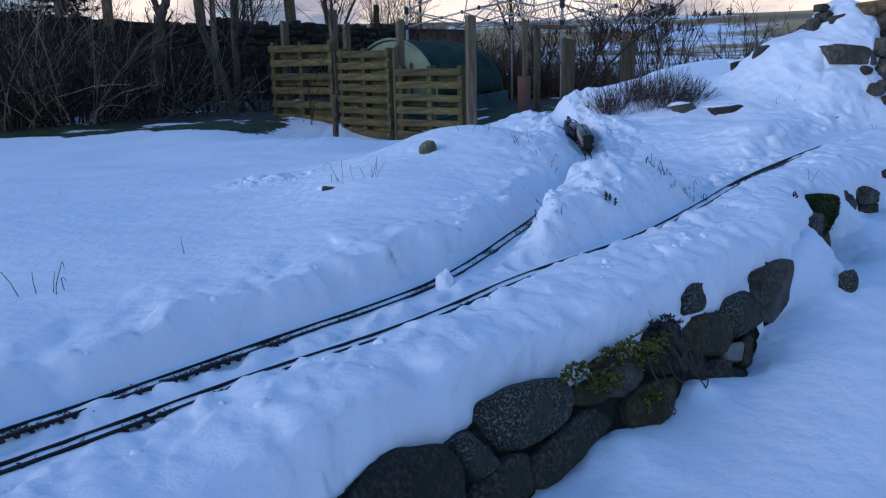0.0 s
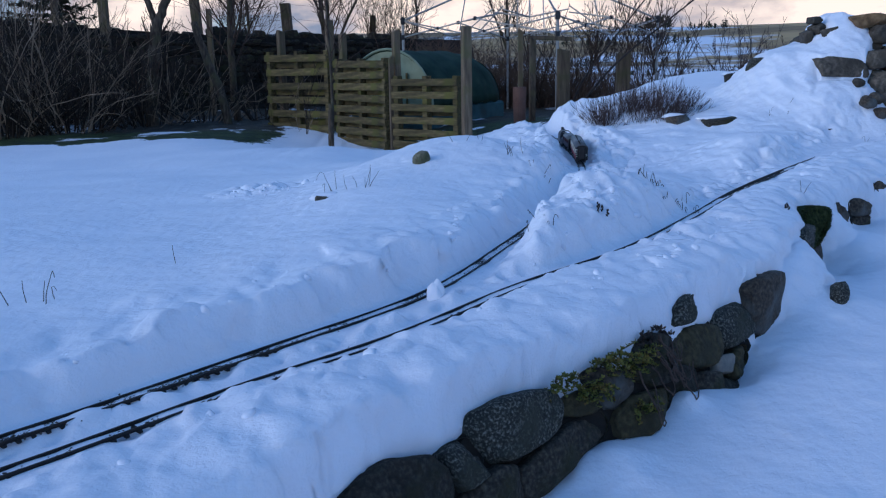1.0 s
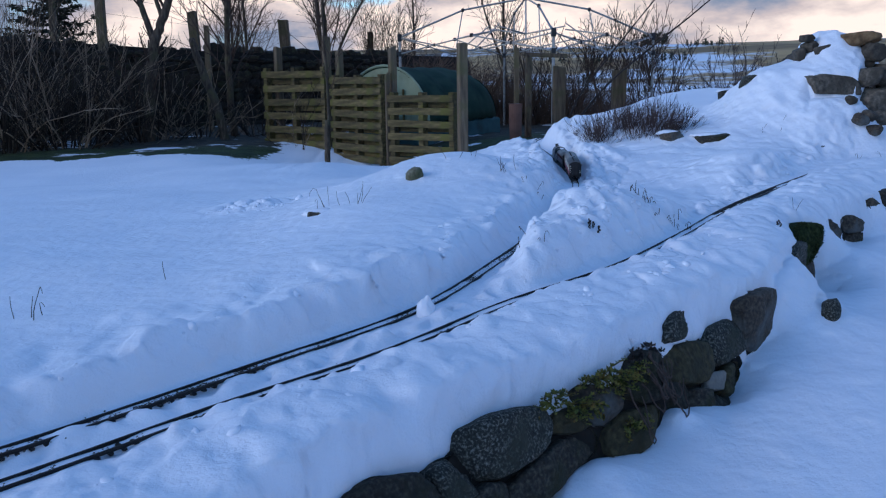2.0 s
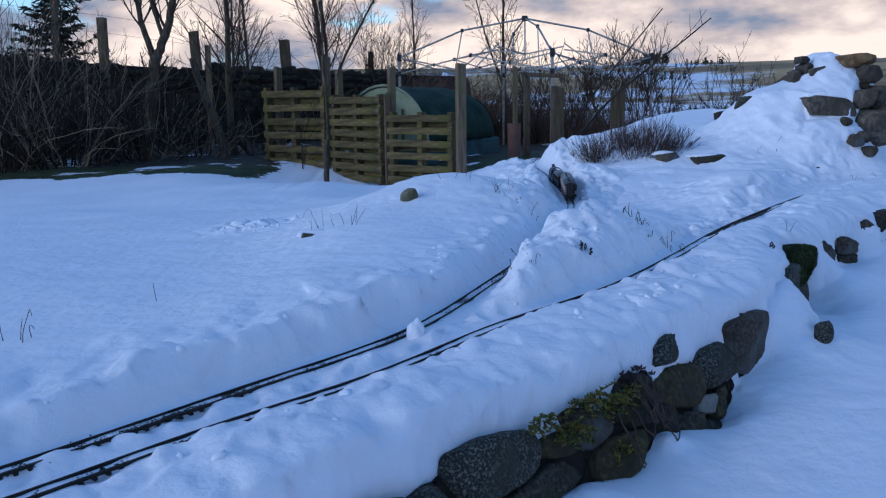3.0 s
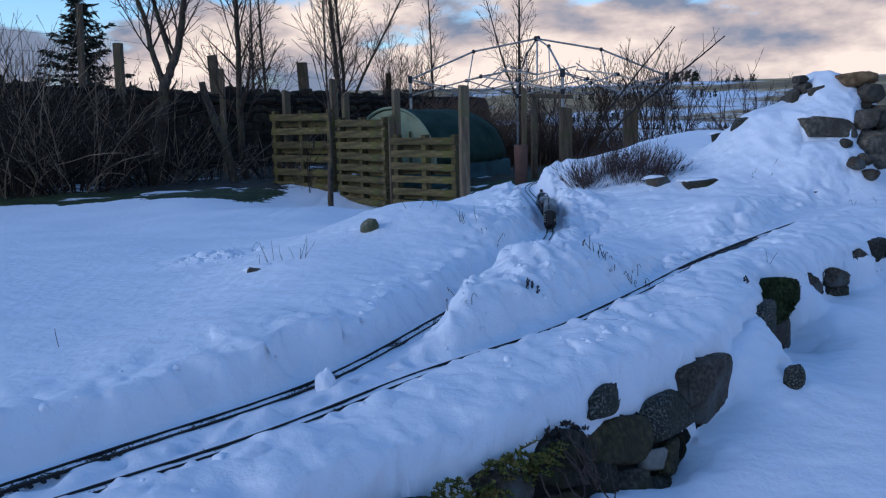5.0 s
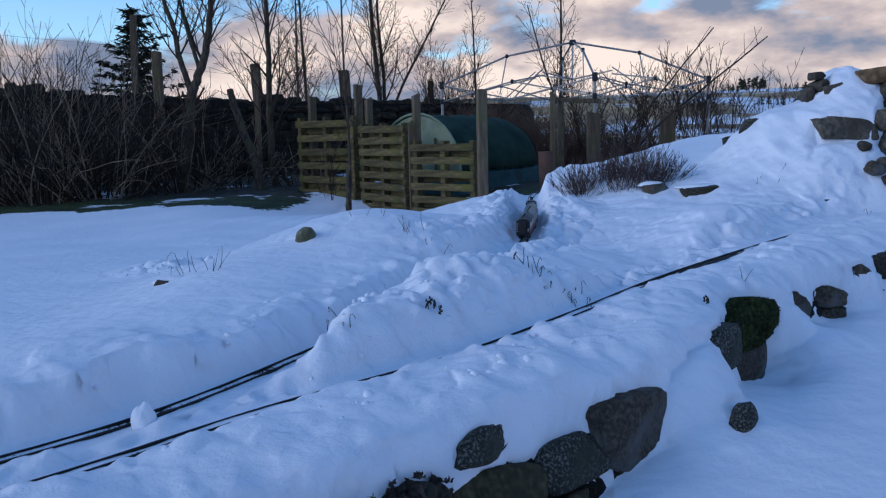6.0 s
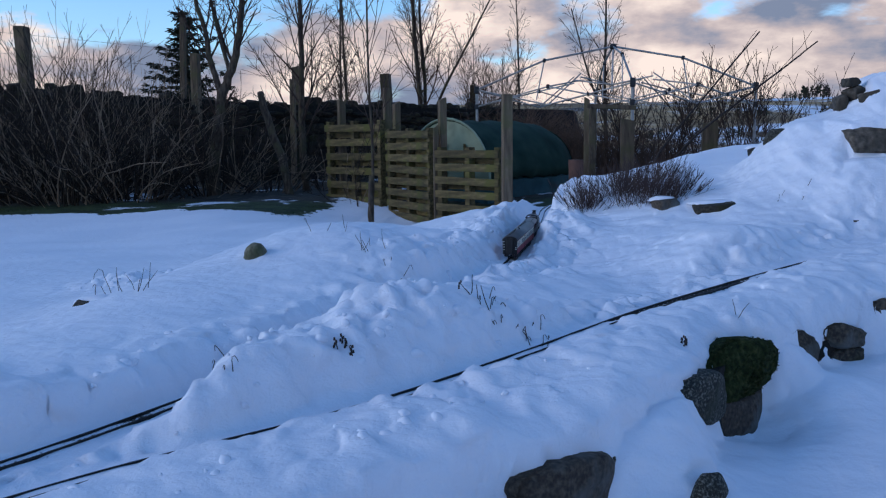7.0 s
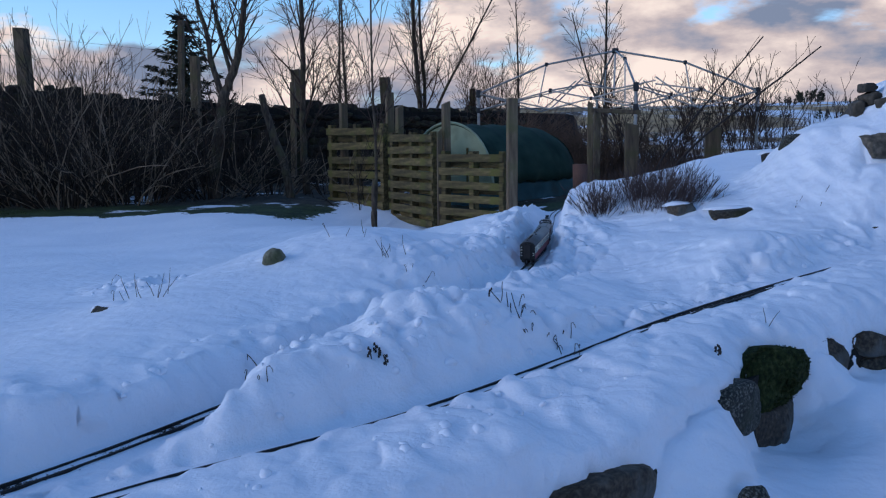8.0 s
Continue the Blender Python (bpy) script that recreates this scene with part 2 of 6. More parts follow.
GARDEN_SWELLS = [(0.75, 3.3, 0.45, -0), (0.5, 2.75, 0.4, -0.03), (1, 4.1, 0.6, 0.035), (1.1, 5.6, 0.7, -0.02), (1.8, 5.5, 0.7, 0.197), (2.3, 5.3, 0.6, 0.052),
                 (2.75, 5.75, 0.5, 0.385), (1.7, 7, 1.3, 0.366), (2.9, 7, 1.2, 0.352), (1.5, 9.5, 2.5, 0.172), (1.3, 4.8, 0.5, 0.008),
                 (1.95, 4.6, 0.4, 0.107), (3.2, 6, 0.6, 0.074), (-0.1, 2.1, 0.35, -0.013), (1.3, 6.4, 0.6, 0.065), (0.66, 3.22, 0.26, 0.077),
                 (0.46, 2.9, 0.2, 0.047), (0.8, 3.45, 0.25, 0.085)]
# lesser humps along the cuttings and round the mound between the lines
CUTTING_SWELLS = [(0.2, 3.5, 0.3, 0.015), (-0.4, 3.5, 0.35, 0.041), (-0.3, 2.4, 0.3, 0.047), (-0.65, 1.95, 0.3, 0.009), (0.3, 4.4, 0.35, 0.051),
    (0.40, 6.3, 0.35, 0.112), (0.4, 5.3, 0.35, -0.308), (0.55, 3.15, 0.22, 0.09), (0.8, 3.3, 0.2, -0.012), (0.35, 2.75, 0.2, 0.058),
    (1.6, 4.6, 0.3, 0.126), (2, 4.8, 0.3, -0.008), (0.95, 4.2, 0.3, 0.026), (1.2, 5.2, 0.3, 0.037), (0, 6.6, 0.6, 0.062), (0.6, 7.2, 0.4, 0.13),
    (1, 6.6, 0.4, 0.077), (0, 4.8, 0.35, 0.087), (-0.1, 3.9, 0.3, -0.043), (-1.05, 4.4, 0.6, -0.018), (1.9, 5.3, 0.3, 0.017),
    (-1.4, 8.5, 1.5, 0.078)]

# the crest of the snow over the cairn, from west to east
CREST_X = [1.70, 2.00, 2.11, 2.30, 2.38, 2.44, 2.50, 2.57, 2.65, 2.70, 2.80, 2.86, 2.95, 3.10]
CREST_Z = [1.20, 1.34, 1.385, 1.44, 1.475, 1.535, 1.61, 1.652, 1.632, 1.59, 1.50, 1.42, 1.25, 1.00]


# where snow hangs over the wall's face: place, spread, reach
DRIFTS = [(1.27, 3.04, 0.19, 0.08), (1.73, 3.74, 0.12, 0.055), (2.15, 4.16, 0.12, 0.05), (1.56, 3.52, 0.17, -0.04), (1.97, 3.99, 0.16, -0.03), (1.81, 3.83, 0.09, -0.035), (-0.35, 1.25, 0.2, 0.08)]


def along(line, x, y):
    """For points: signed distance to a line (positive on its right-hand side) and the line's height there."""
    best = np.full(x.shape, 1e9)
    side = np.zeros(x.shape)
    z = np.zeros(x.shape)
    for a, b in zip(line[:-1], line[1:]):
        d = b[:2] - a[:2]
        l2 = d @ d
        k = np.clip(((x - a[0]) * d[0] + (y - a[1]) * d[1]) / l2, 0, 1)
        px, py = x - a[0] - k * d[0], y - a[1] - k * d[1]
        q = px * px + py * py
        near = q < best
        best = np.where(near, q, best)
        side = np.where(near, px * d[1] - py * d[0], side)
        z = np.where(near, a[2] + k * (b[2] - a[2]), z)
    return np.sqrt(best) * np.sign(side), z


def step(v, lo, hi):
    t = np.clip((v - lo) / (hi - lo), 0, 1)
    return t * t * (3 - 2 * t)


_rng = np.random.RandomState(7)
_TABLE = _rng.rand(256, 256)


def lumps(x, y, size, seed=0):
    """Smooth value noise, -1 to 1."""
    u, v = x / size + seed * 17.3, y / size + seed * 31.7
    i, j = np.floor(u).astype(int), np.floor(v).astype(int)
    f, g = u - i, v - j
    f, g = f * f * (3 - 2 * f), g * g * (3 - 2 * g)
    t = lambda a, b: _TABLE[a % 256, b % 256]
    return 2 * ((t(i, j) * (1 - f) + t(i + 1, j) * f) * (1 - g) + (t(i, j + 1) * (1 - f) + t(i + 1, j + 1) * f) * g) - 1


def clods(x, y, size, seed=0):
    """Rounded clods of shovelled snow, 0 to 1."""
    u, v = x / size, y / size
    i0, j0 = np.floor(u).astype(int), np.floor(v).astype(int)
    h = np.zeros(x.shape)
    for di in (-1, 0, 1):
        for dj in (-1, 0, 1):
            i, j = i0 + di, j0 + dj
            cx, cy = i + _TABLE[(i + seed) % 256, j % 256], j + _TABLE[i % 256, (j + 91 + seed) % 256]
            r = 0.25 + 0.55 * _TABLE[(i + 57) % 256, (j + 13 + seed) % 256]
            q = ((u - cx) ** 2 + (v - cy) ** 2) / (r * r)
            h = np.maximum(h, np.sqrt(np.clip(1 - q, 0, 1)) * r)
    return h


def lower_ground(x, y):
    """The snow at the foot of the wall."""
    z = 0.40 + 0.05 * (x - 0.56) + 0.06 * (y - 2.1)
    z = np.clip(z, 0.2, 0.85)
    z = z - 0.06 * np.exp(-((x - 0.93) ** 2 + (y - 2.53) ** 2) / 0.10 ** 2) - 0.055 * np.exp(-((x - 0.85) ** 2 + (y - 2.42) ** 2) / 0.06 ** 2)
    z = z + 0.11 * np.exp(-((x - 1.29) ** 2 + (y - 2.99) ** 2) / 0.19 ** 2) + 0.05 * np.exp(-((x - 0.43) ** 2 + (y - 1.93) ** 2) / 0.10 ** 2)
    z = z + 0.045 * np.exp(-((x - 0.69) ** 2 + (y - 2.23) ** 2) / 0.06 ** 2) + 0.04 * np.exp(-((x - 1.84) ** 2 + (y - 3.72) ** 2) / 0.12 ** 2) - 0.06 * np.exp(-((x - 1.61) ** 2 + (y - 3.46) ** 2) / 0.13 ** 2)
    return z + 0.012 * lumps(x, y, 0.35, 3) + 0.004 * lumps(x, y, 0.07, 4)


def upper_ground(x, y, s1, z1, s2, z2, sw):
    """The raised garden and lawn, with the two lines dug through it."""
    z = 0.7127 - 0.2016 * np.tanh((y - 5) / 6)
    for cx, cy, r, h in LAWN_SWELLS + GARDEN_SWELLS + CUTTING_SWELLS:
        z = z + h * np.exp(-((x - cx) ** 2 + (y - cy) ** 2) / (r * r))
    # the outer bank between the front line and the wall
    width = np.clip(np.abs(s2) + np.abs(sw), 0.2, 0.7)
    u = np.clip(s2 / width, 0, 1.2)
    v = np.clip(u * 1.03, 0, 1)
    bank = z2 + 0.004 + 0.014 * np.sin(np.clip(u, 0, 0.5) * math.pi) - 0.085 * (1 - np.sqrt(1.0004 - v ** 2.8)) - 0.012 * u
    z = np.where(s2 > 0, z * 0 + bank, z)
    # dug-out snow lies heaped beside the lines
    d1, d2 = np.abs(s1), np.abs(s2)
    rough = np.exp(-((d1 - 0.13) / 0.10) ** 2) + np.exp(-((d2 - 0.13) / 0.10) ** 2)
    rough = np.where(s2 > 0.01, 0.22 * rough + 0.30 * np.exp(-((s2 - 0.06) / 0.05) ** 2) + 0.20 * np.exp(-((sw + 0.12) / 0.10) ** 2), rough)
    rough = rough + 0.8 * np.exp(-((d1 - 0.2) / 0.16) ** 2) * step(y, 3.9, 4.4) + 0.9 * np.exp(-((x + 0.95) ** 2 / 0.2 ** 2 + (y - 4.4) ** 2 / 0.12 ** 2))
    rough = np.clip(rough + 0.9 * np.exp(-((x - 0.66) ** 2 + (y - 3.1) ** 2) / 0.35 ** 2), 0, 1.2) * step(y, 0.0, 0.4)
    rough = rough * np.where((s1 < 0) & (y < 4.0), 0.45, 1.0)
    soft = 0.016 * lumps(x, y, 0.5, 1) + (0.011 * lumps(x, y, 0.16, 2) + 0.0065 * lumps(x, y, 0.075, 6)) * (1 - 0.75 * step(-s1, 0.16, 0.5)) + 0.05 * lumps(x, y, 2.3, 5) * step(y, 5, 8) + 0.0022 * lumps(x, y, 0.034, 9) * np.exp(-np.minimum(np.abs(s1), np.abs(s2)) / 0.35)
    z = z + soft + rough * (0.036 * (clods(x, y, 0.115, 3) - 0.25) + 0.011 * lumps(x, y, 0.05, 8) + 0.022 * (clods(x, y, 0.045, 11) - 0.2))
    z = z + 0.075 * np.exp(-((x + 1.02) ** 2 / 0.2 ** 2 + (y - 4.55) ** 2 / 0.22 ** 2)) * clods(x, y, 0.12, 5)
    # the trenches
    w1 = 0.040 + 0.008 * lumps(x, y, 0.12, 12)
    w2 = 0.034 + 0.008 * lumps(x, y, 0.10, 14)
    # the western face is cut with a crisp, uneven lip; the mound's face is softer
    cut = 0.064 + 0.050 * step(y, 2.7, 3.4) - 0.04 * step(y, 3.5, 3.9) + 0.05 * step(y, 4.1, 4.6) + 0.024 * lumps(x, y, 0.15, 15) + 0.026 * lumps(x, y, 0.065, 16)
    cut = np.maximum(cut, 0.03)
    wide1 = np.where(s1 > 0, 0.085 + 0.11 * (1 - step(y, 2.55, 2.95)) + 0.03 * lumps(x, y, 0.2, 17), cut)
    t1 = np.clip((d1 - w1) / wide1, 0, 1)
    g1 = np.where(s1 > 0, step(d1, w1, w1 + wide1), t1 ** 1.5 * (1 - 0.25 * t1) / 0.75)
    g1 = np.clip(g1, 0, 1)
    bed = 0.0058 - 0.0022 * lumps(x, y, 0.06, 51)
    crumble = 0.020 * lumps(x, y, 0.075, 18) + 0.016 * (clods(x, y, 0.06, 19) - 0.2) + 0.009 * lumps(x, y, 0.032, 20)
    z = np.where(z > z1 - bed, (z1 - bed) * (1 - g1) + z * g1 + crumble * g1 * (1 - g1) * 4.6, z)
    out2 = np.where(s2 > 0, 0.015 + 0.011 * lumps(x, y, 0.26, 21) + 0.004 * lumps(x, y, 0.05, 22), w2)
    g2 = step(d2, out2, out2 + np.where(s2 > 0, 0.035, 0.09 + 0.14 * step(x, 1.1, 1.6)))
    bed = bed - 0.0010 * step(x, -0.5, 0.2) - 0.013 * step(x, 1.9, 2.15)
    z = np.where(z > z2 - bed, (z2 - bed) * (1 - g2) + z * g2 + crumble * g2 * (1 - g2) * np.where(s2 > 0, 0.6, 4.2), z)
    return z


def cairn_snow(x, y, z):
    """Snow heaped against the cairn, with a steep drop above its front slab."""
    crest = np.interp(x, CREST_X, CREST_Z) + 0.010 * lumps(x, y, 0.11, 81) + 0.012 * lumps(x, y, 0.24, 82)
    lip = np.minimum(1.372, crest - 0.01)
    front = np.interp(x, [1.9, 2.25, 2.33, 2.64, 2.70, 2.80, 3.0], [5.25, 5.28, 5.452, 5.452, 5.53, 5.60, 5.62])
    reach = np.interp(x, [1.9, 2.25, 2.34, 2.64, 2.8], [0.5, 0.40, 0.035, 0.035, 0.05])
    rise = step(y, 5.42, 5.74)
    mound = lip + (crest - lip) * rise
    k = step(y + 0.012 * lumps(x, y, 0.07, 83), front, front + reach) * step(x, 1.75, 2.15) * (1 - step(x, 2.86, 3.0)) * (1 - step(y, 5.95, 6.35))
    # the apron below the slab
    apron = 1.235 - 0.16 * step(x, 2.58, 2.78) - 0.13 * step(2.40 - x, 0.0, 0.5)
    a = step(y, 5.06, 5.44) * step(x, 2.0, 2.35) * (1 - step(x, 2.70, 2.88)) * (1 - step(y, 5.6, 5.9))
    z = z + (np.maximum(apron, z) - z) * a * 0.9
    return z + (np.maximum(mound, z) - z) * k


def far_land(x, y):
    """Fields that fall away gently and rise to a low hill."""
    d = np.hypot(x, y)
    z = -1.2 * step(d, 16, 60) + 13.5 * step(d, 110, 330) + 16 * step(d, 330, 950) + 6 * np.exp(-((x - 330) ** 2 / 260 ** 2 + (y - 900) ** 2 / 330 ** 2))
    z = z + 0.7 * lumps(x, y, 60, 31) * step(d, 60, 200) + 2.5 * lumps(x, y, 240, 33) * step(d, 250, 600)
    return z


def setback(x):
    """How far the leaning stonework's snow stands back from the wall's foot."""
    return 0.042 * (1 - step(x, 0.86, 1.02))


def height(x, y):
    x, y = np.asarray(x, float), np.asarray(y, float)
    s1, z1 = along(LINE_A, x, y)
    s2, z2 = along(LINE_B, x, y)
    sw, _ = along(WALL_LINE, x, y)
    s1 = np.where(y > 8.0, 9, s1)
    up = upper_ground(x, y, s1, z1, s2, z2, sw)
    up = cairn_snow(x, y, up)
    low = lower_ground(x, y)
    drape = sw + 0.006 + setback(x) + 0.012 * lumps(x, y, 0.22, 41) + 0.004 * lumps(x, y, 0.06, 42)
    for cx, cy, r, out in DRIFTS:
        drape = drape - out * np.exp(-((x - cx) ** 2 + (y - cy) ** 2) / (r * r))
    wide = 0.022 + 0.5 * setback(x) + 0.028 * step(x, 1.08, 1.3) + 0.06 * np.exp(-((x - 1.73) ** 2 + (y - 3.74) ** 2) / 0.13 ** 2) + 0.11 * np.exp(-((x - 1.27) ** 2 + (y - 3.00) ** 2) / 0.20 ** 2)
    k = step(drape, -wide, wide)
    near = up * (1 - k) + low * k
    return near + far_land(x, y)


def ground_at(x, y):
    return float(height(np.array([x]), np.array([y]))[0])


def spacing(lo, hi, fine, reach):
    """Even fine steps from lo to hi, then steps that grow outwards up to reach."""
    mid = list(np.arange(lo, hi + 1e-6, fine))
    up, d, v = [], fine, hi
    while v < reach:
        d *= 1.12
        v += d
        up.append(v)
    down, d, v = [], fine, lo
    while v > -reach:
        d *= 1.12
        v -= d
        down.append(v)
    return np.array(down[::-1] + mid + up)


SNOW = bpy.data.materials.new("snow_and_fields")
SNOW.use_nodes = True


def build_snow():
    nt = SNOW.node_tree
    b = nt.nodes["Principled BSDF"]
    L = nt.links.new
    tc = nt.nodes.new("ShaderNodeTexCoord")

    def noise_node(scale, detail=6.0, rough=0.6):
        n = nt.nodes.new("ShaderNodeTexNoise")
        n.inputs["Scale"].default_value, n.inputs["Detail"].default_value, n.inputs["Roughness"].default_value = scale, detail, rough
        L(tc.outputs["Object"], n.inputs["Vector"])
        return n.outputs["Fac"]

    def rng(v, a, c, lo=0.0, hi=1.0):
        n = nt.nodes.new("ShaderNodeMapRange")
        n.interpolation_type = "SMOOTHSTEP"
        n.inputs["From Min"].default_value, n.inputs["From Max"].default_value = a, c
        n.inputs["To Min"].default_value, n.inputs["To Max"].default_value = lo, hi
        L(v, n.inputs["Value"])
        return n.outputs["Result"]

    def math_node(op, a, c):
        n = nt.nodes.new("ShaderNodeMath")
        n.operation = op
        for s, v in zip(n.inputs, (a, c)):
            if isinstance(v, (int, float)):
                s.default_value = v
            else:
                L(v, s)
        return n.outputs["Value"]

    def mixed(f, a, c):
        n = nt.nodes.new("ShaderNodeMix")
        n.data_type = "RGBA"
        L(f, n.inputs["Factor"])
        for s, v in ((n.inputs[6], a), (n.inputs[7], c)):
            if isinstance(v, tuple):
                s.default_value = (*v, 1)
            else:
                L(v, s)
        return n.outputs[2]

    xyz = nt.nodes.new("ShaderNodeSeparateXYZ")
    L(tc.outputs["Object"], xyz.inputs["Vector"])
    X, Y = xyz.outputs["X"], xyz.outputs["Y"]
    snow = mixed(rng(noise_node(1.3), 0.35, 0.65), (0.77, 0.79, 0.85), (0.83, 0.84, 0.89))
    # bare grass and leaf litter under the hedge and by the fence
    d = math_node("ADD", Y, math_node("MULTIPLY", X, -0.10))
    wobble = math_node("MULTIPLY", math_node("SUBTRACT", noise_node(1.4, 9.0, 0.7), 0.5), 1.3)
    litter = rng(math_node("ADD", d, wobble), 10.62, 10.66)
    litter = math_node("MULTIPLY", litter, rng(math_node("ADD", X, math_node("MULTIPLY", wobble, 2.0)), -2.30, -2.42))
    patches = rng(noise_node(1.1, 5.0), 0.59, 0.62)
    patches = math_node("MULTIPLY", patches, rng(math_node("ADD", d, math_node("MULTIPLY", wobble, 0.5)), 10.95, 11.1))
    litter = math_node("MULTIPLY", litter, math_node("SUBTRACT", 1.0, math_node("MULTIPLY", patches, 0.9)))
    # trodden bare earth and dead stalks in the yard behind the pallets
    yard = rng(math_node("ADD", math_node("ADD", Y, math_node("MULTIPLY", X, 0.93)), math_node("MULTIPLY", wobble, 0.5)), 10.42, 10.5)
    yard = math_node("MULTIPLY", yard, rng(math_node("ADD", Y, math_node("MULTIPLY", wobble, 0.4)), 10.3, 10.4))
    yard = math_node("MULTIPLY", yard, math_node("MULTIPLY", rng(X, -3.0, -2.8), rng(math_node("ADD", X, wobble), 5.4, 4.8)))
    yard = math_node("MULTIPLY", yard, rng(Y, 21.0, 19.5))
    yard = math_node("MULTIPLY", yard, math_node("SUBTRACT", 1.0, rng(noise_node(0.9, 6.0), 0.60, 0.63)))
    litter = math_node("MAXIMUM", litter, yard)
    green = mixed(rng(noise_node(5.0), 0.4, 0.6), (0.014, 0.024, 0.006), (0.036, 0.052, 0.013))
    brown = mixed(rng(noise_node(6.0), 0.4, 0.6), (0.02, 0.016, 0.012), (0.055, 0.045, 0.03))
    floor = mixed(rng(math_node("ADD", d, wobble), 11.5, 12.2), green, brown)
    col = mixed(litter, snow, floor)
    # rough grass shows through the snow on the far fields; warm sunlight is painted into its tan
    fields = math_node("MULTIPLY", rng(Y, 95, 130), rng(noise_node(0.014, 8.0, 0.7), 0.44, 0.50))
    tan = mixed(rng(noise_node(0.05), 0.4, 0.6), (0.22, 0.135, 0.055), (0.48, 0.31, 0.13))
    col = mixed(fields, col, tan)
    L(col, b.inputs["Base Color"])
    b.inputs["Roughness"].default_value = 0.75
    b.inputs["Specular IOR Level"].default_value = 0.25
    b.inputs["Subsurface Weight"].default_value = 0.0
    bump1 = nt.nodes.new("ShaderNodeBump")
    bump1.inputs["Strength"].default_value, bump1.inputs["Distance"].default_value = 0.44, 0.018
    L(noise_node(21.0, 6.0, 0.55), bump1.inputs["Height"])
    bump2 = nt.nodes.new("ShaderNodeBump")
    bump2.inputs["Strength"].default_value, bump2.inputs["Distance"].default_value = 0.45, 0.003
    L(noise_node(150.0, 5.0, 0.7), bump2.inputs["Height"])
    L(bump1.outputs["Normal"], bump2.inputs["Normal"])
    L(bump2.outputs["Normal"], b.inputs["Normal"])


build_snow()


def build_ground():
    xs, ys = spacing(-1.6, 2.9, 0.012, 2500), spacing(0.9, 6.2, 0.012, 2500)
    gx, gy = np.meshgrid(xs, ys)
    gz = height(gx, gy)
    # the snow's rim leans out over the garden wall
    sw, _ = along(WALL_LINE, gx, gy)
    e = 0.01
    nx_, ny_ = (along(WALL_LINE, gx + e, gy)[0] - sw) / e, (along(WALL_LINE, gx, gy + e)[0] - sw) / e
    lean = (0.020 + 0.007 * lumps(gx, gy, 0.13, 61) + 0.008 * lumps(gx + gz * 3, gy - gz * 3, 0.045, 62)) * np.exp(-((sw + 0.034 + setback(gx) * 1.35) / 0.03) ** 2)
    lean = np.where((gx > -1.8) & (gx < 3.2) & (np.abs(sw) < 0.2), lean, 0)
    gx, gy = gx + nx_ * lean, gy + ny_ * lean
    # crumbs: the dug faces are broken up sideways too
    wob = np.where((gx > -1.8) & (gx < 3.0) & (gy > 0.5) & (gy < 6.4), 0.012, 0.0)
    wx = wob * (lumps(gx + gz * 1.7, gy - gz, 0.055, 71) + 0.6 * lumps(gx - gz, gy + gz * 2, 0.03, 72))
    wy = wob * (lumps(gx - gz * 1.3, gy + gz, 0.055, 73) + 0.6 * lumps(gx + gz, gy - gz * 2, 0.03, 74))
    clear = np.minimum(np.abs(along(LINE_A, gx, gy)[0]), np.abs(along(LINE_B, gx, gy)[0]))
    keep = step(clear, 0.03, 0.08)
    gx, gy = gx + wx * keep, gy + wy * keep
    nx, ny = len(xs), len(ys)
    me = bpy.data.meshes.new("ground")
    me.vertices.add(nx * ny)
    me.vertices.foreach_set("co", np.stack([gx, gy, gz], -1).astype(np.float32).ravel())
    i = (np.arange(ny - 1)[:, None] * nx + np.arange(nx - 1)[None]).ravel()
    quads = np.stack([i, i + 1, i + nx + 1, i + nx], -1).astype(np.int32)
    me.loops.add(quads.size)
    me.loops.foreach_set("vertex_index", quads.ravel())
    me.polygons.add(len(quads))
    me.polygons.foreach_set("loop_start", np.arange(0, quads.size, 4, dtype=np.int32))
    me.polygons.foreach_set("loop_total", np.full(len(quads), 4, dtype=np.int32))
    me.update(calc_edges=True)
    finish(me, SNOW, True)
    tagged(new("ground", me), "deep snow over a garden bank, lawn and far fields", "ground", kind="structure")


build_ground()

# ---- garden railway ----
GAUGE = 0.032


def stations(line):
    d = np.r_[0, np.cumsum(np.linalg.norm(np.diff(line, axis=0), axis=1))]
    return d


def on_line(line, s):
    """The pose at s metres along a line: x along it, y to its left, z up."""
    d = stations(line)
    p = Vector([float(np.interp(s, d, line[:, k])) for k in range(3)])
    q = Vector([float(np.interp(s + 0.03, d, line[:, k])) for k in range(3)])
    t = (q - p).normalized()
    left = Vector((0, 0, 1)).cross(t).normalized()
    up = t.cross(left)
    return Matrix(((t.x, left.x, up.x, p.x), (t.y, left.y, up.y, p.y), (t.z, left.z, up.z, p.z), (0, 0, 0, 1)))


def rail_mesh(line, s0, s1, off):
    """A flat-bottomed rail: head, web and foot swept along the line."""
    prof = [(-0.0035, -0.006), (0.0035, -0.006), (0.001, -0.0045), (0.001, -0.0015), (0.0018, -0.001), (0.0018, 0.0008), (-0.0018, 0.0008), (-0.0018, -0.001), (-0.001, -0.0015), (-0.001, -0.0045)]
    v, f = [], []
    n = int((s1 - s0) / 0.03) + 1
    for i in range(n + 1):
        m = on_line(line, s0 + (s1 - s0) * i / n)
        for a, b in prof:
            v.append(tuple(m @ Vector((0, off + a, b))))
    k = len(prof)
    for i in range(n):
        for j in range(k):
            f.append((i * k + j, i * k + (j + 1) % k, (i + 1) * k + (j + 1) % k, (i + 1) * k + j))
    f += [tuple(range(k))[::-1], tuple(n * k + j for j in range(k))]
    return (v, f)


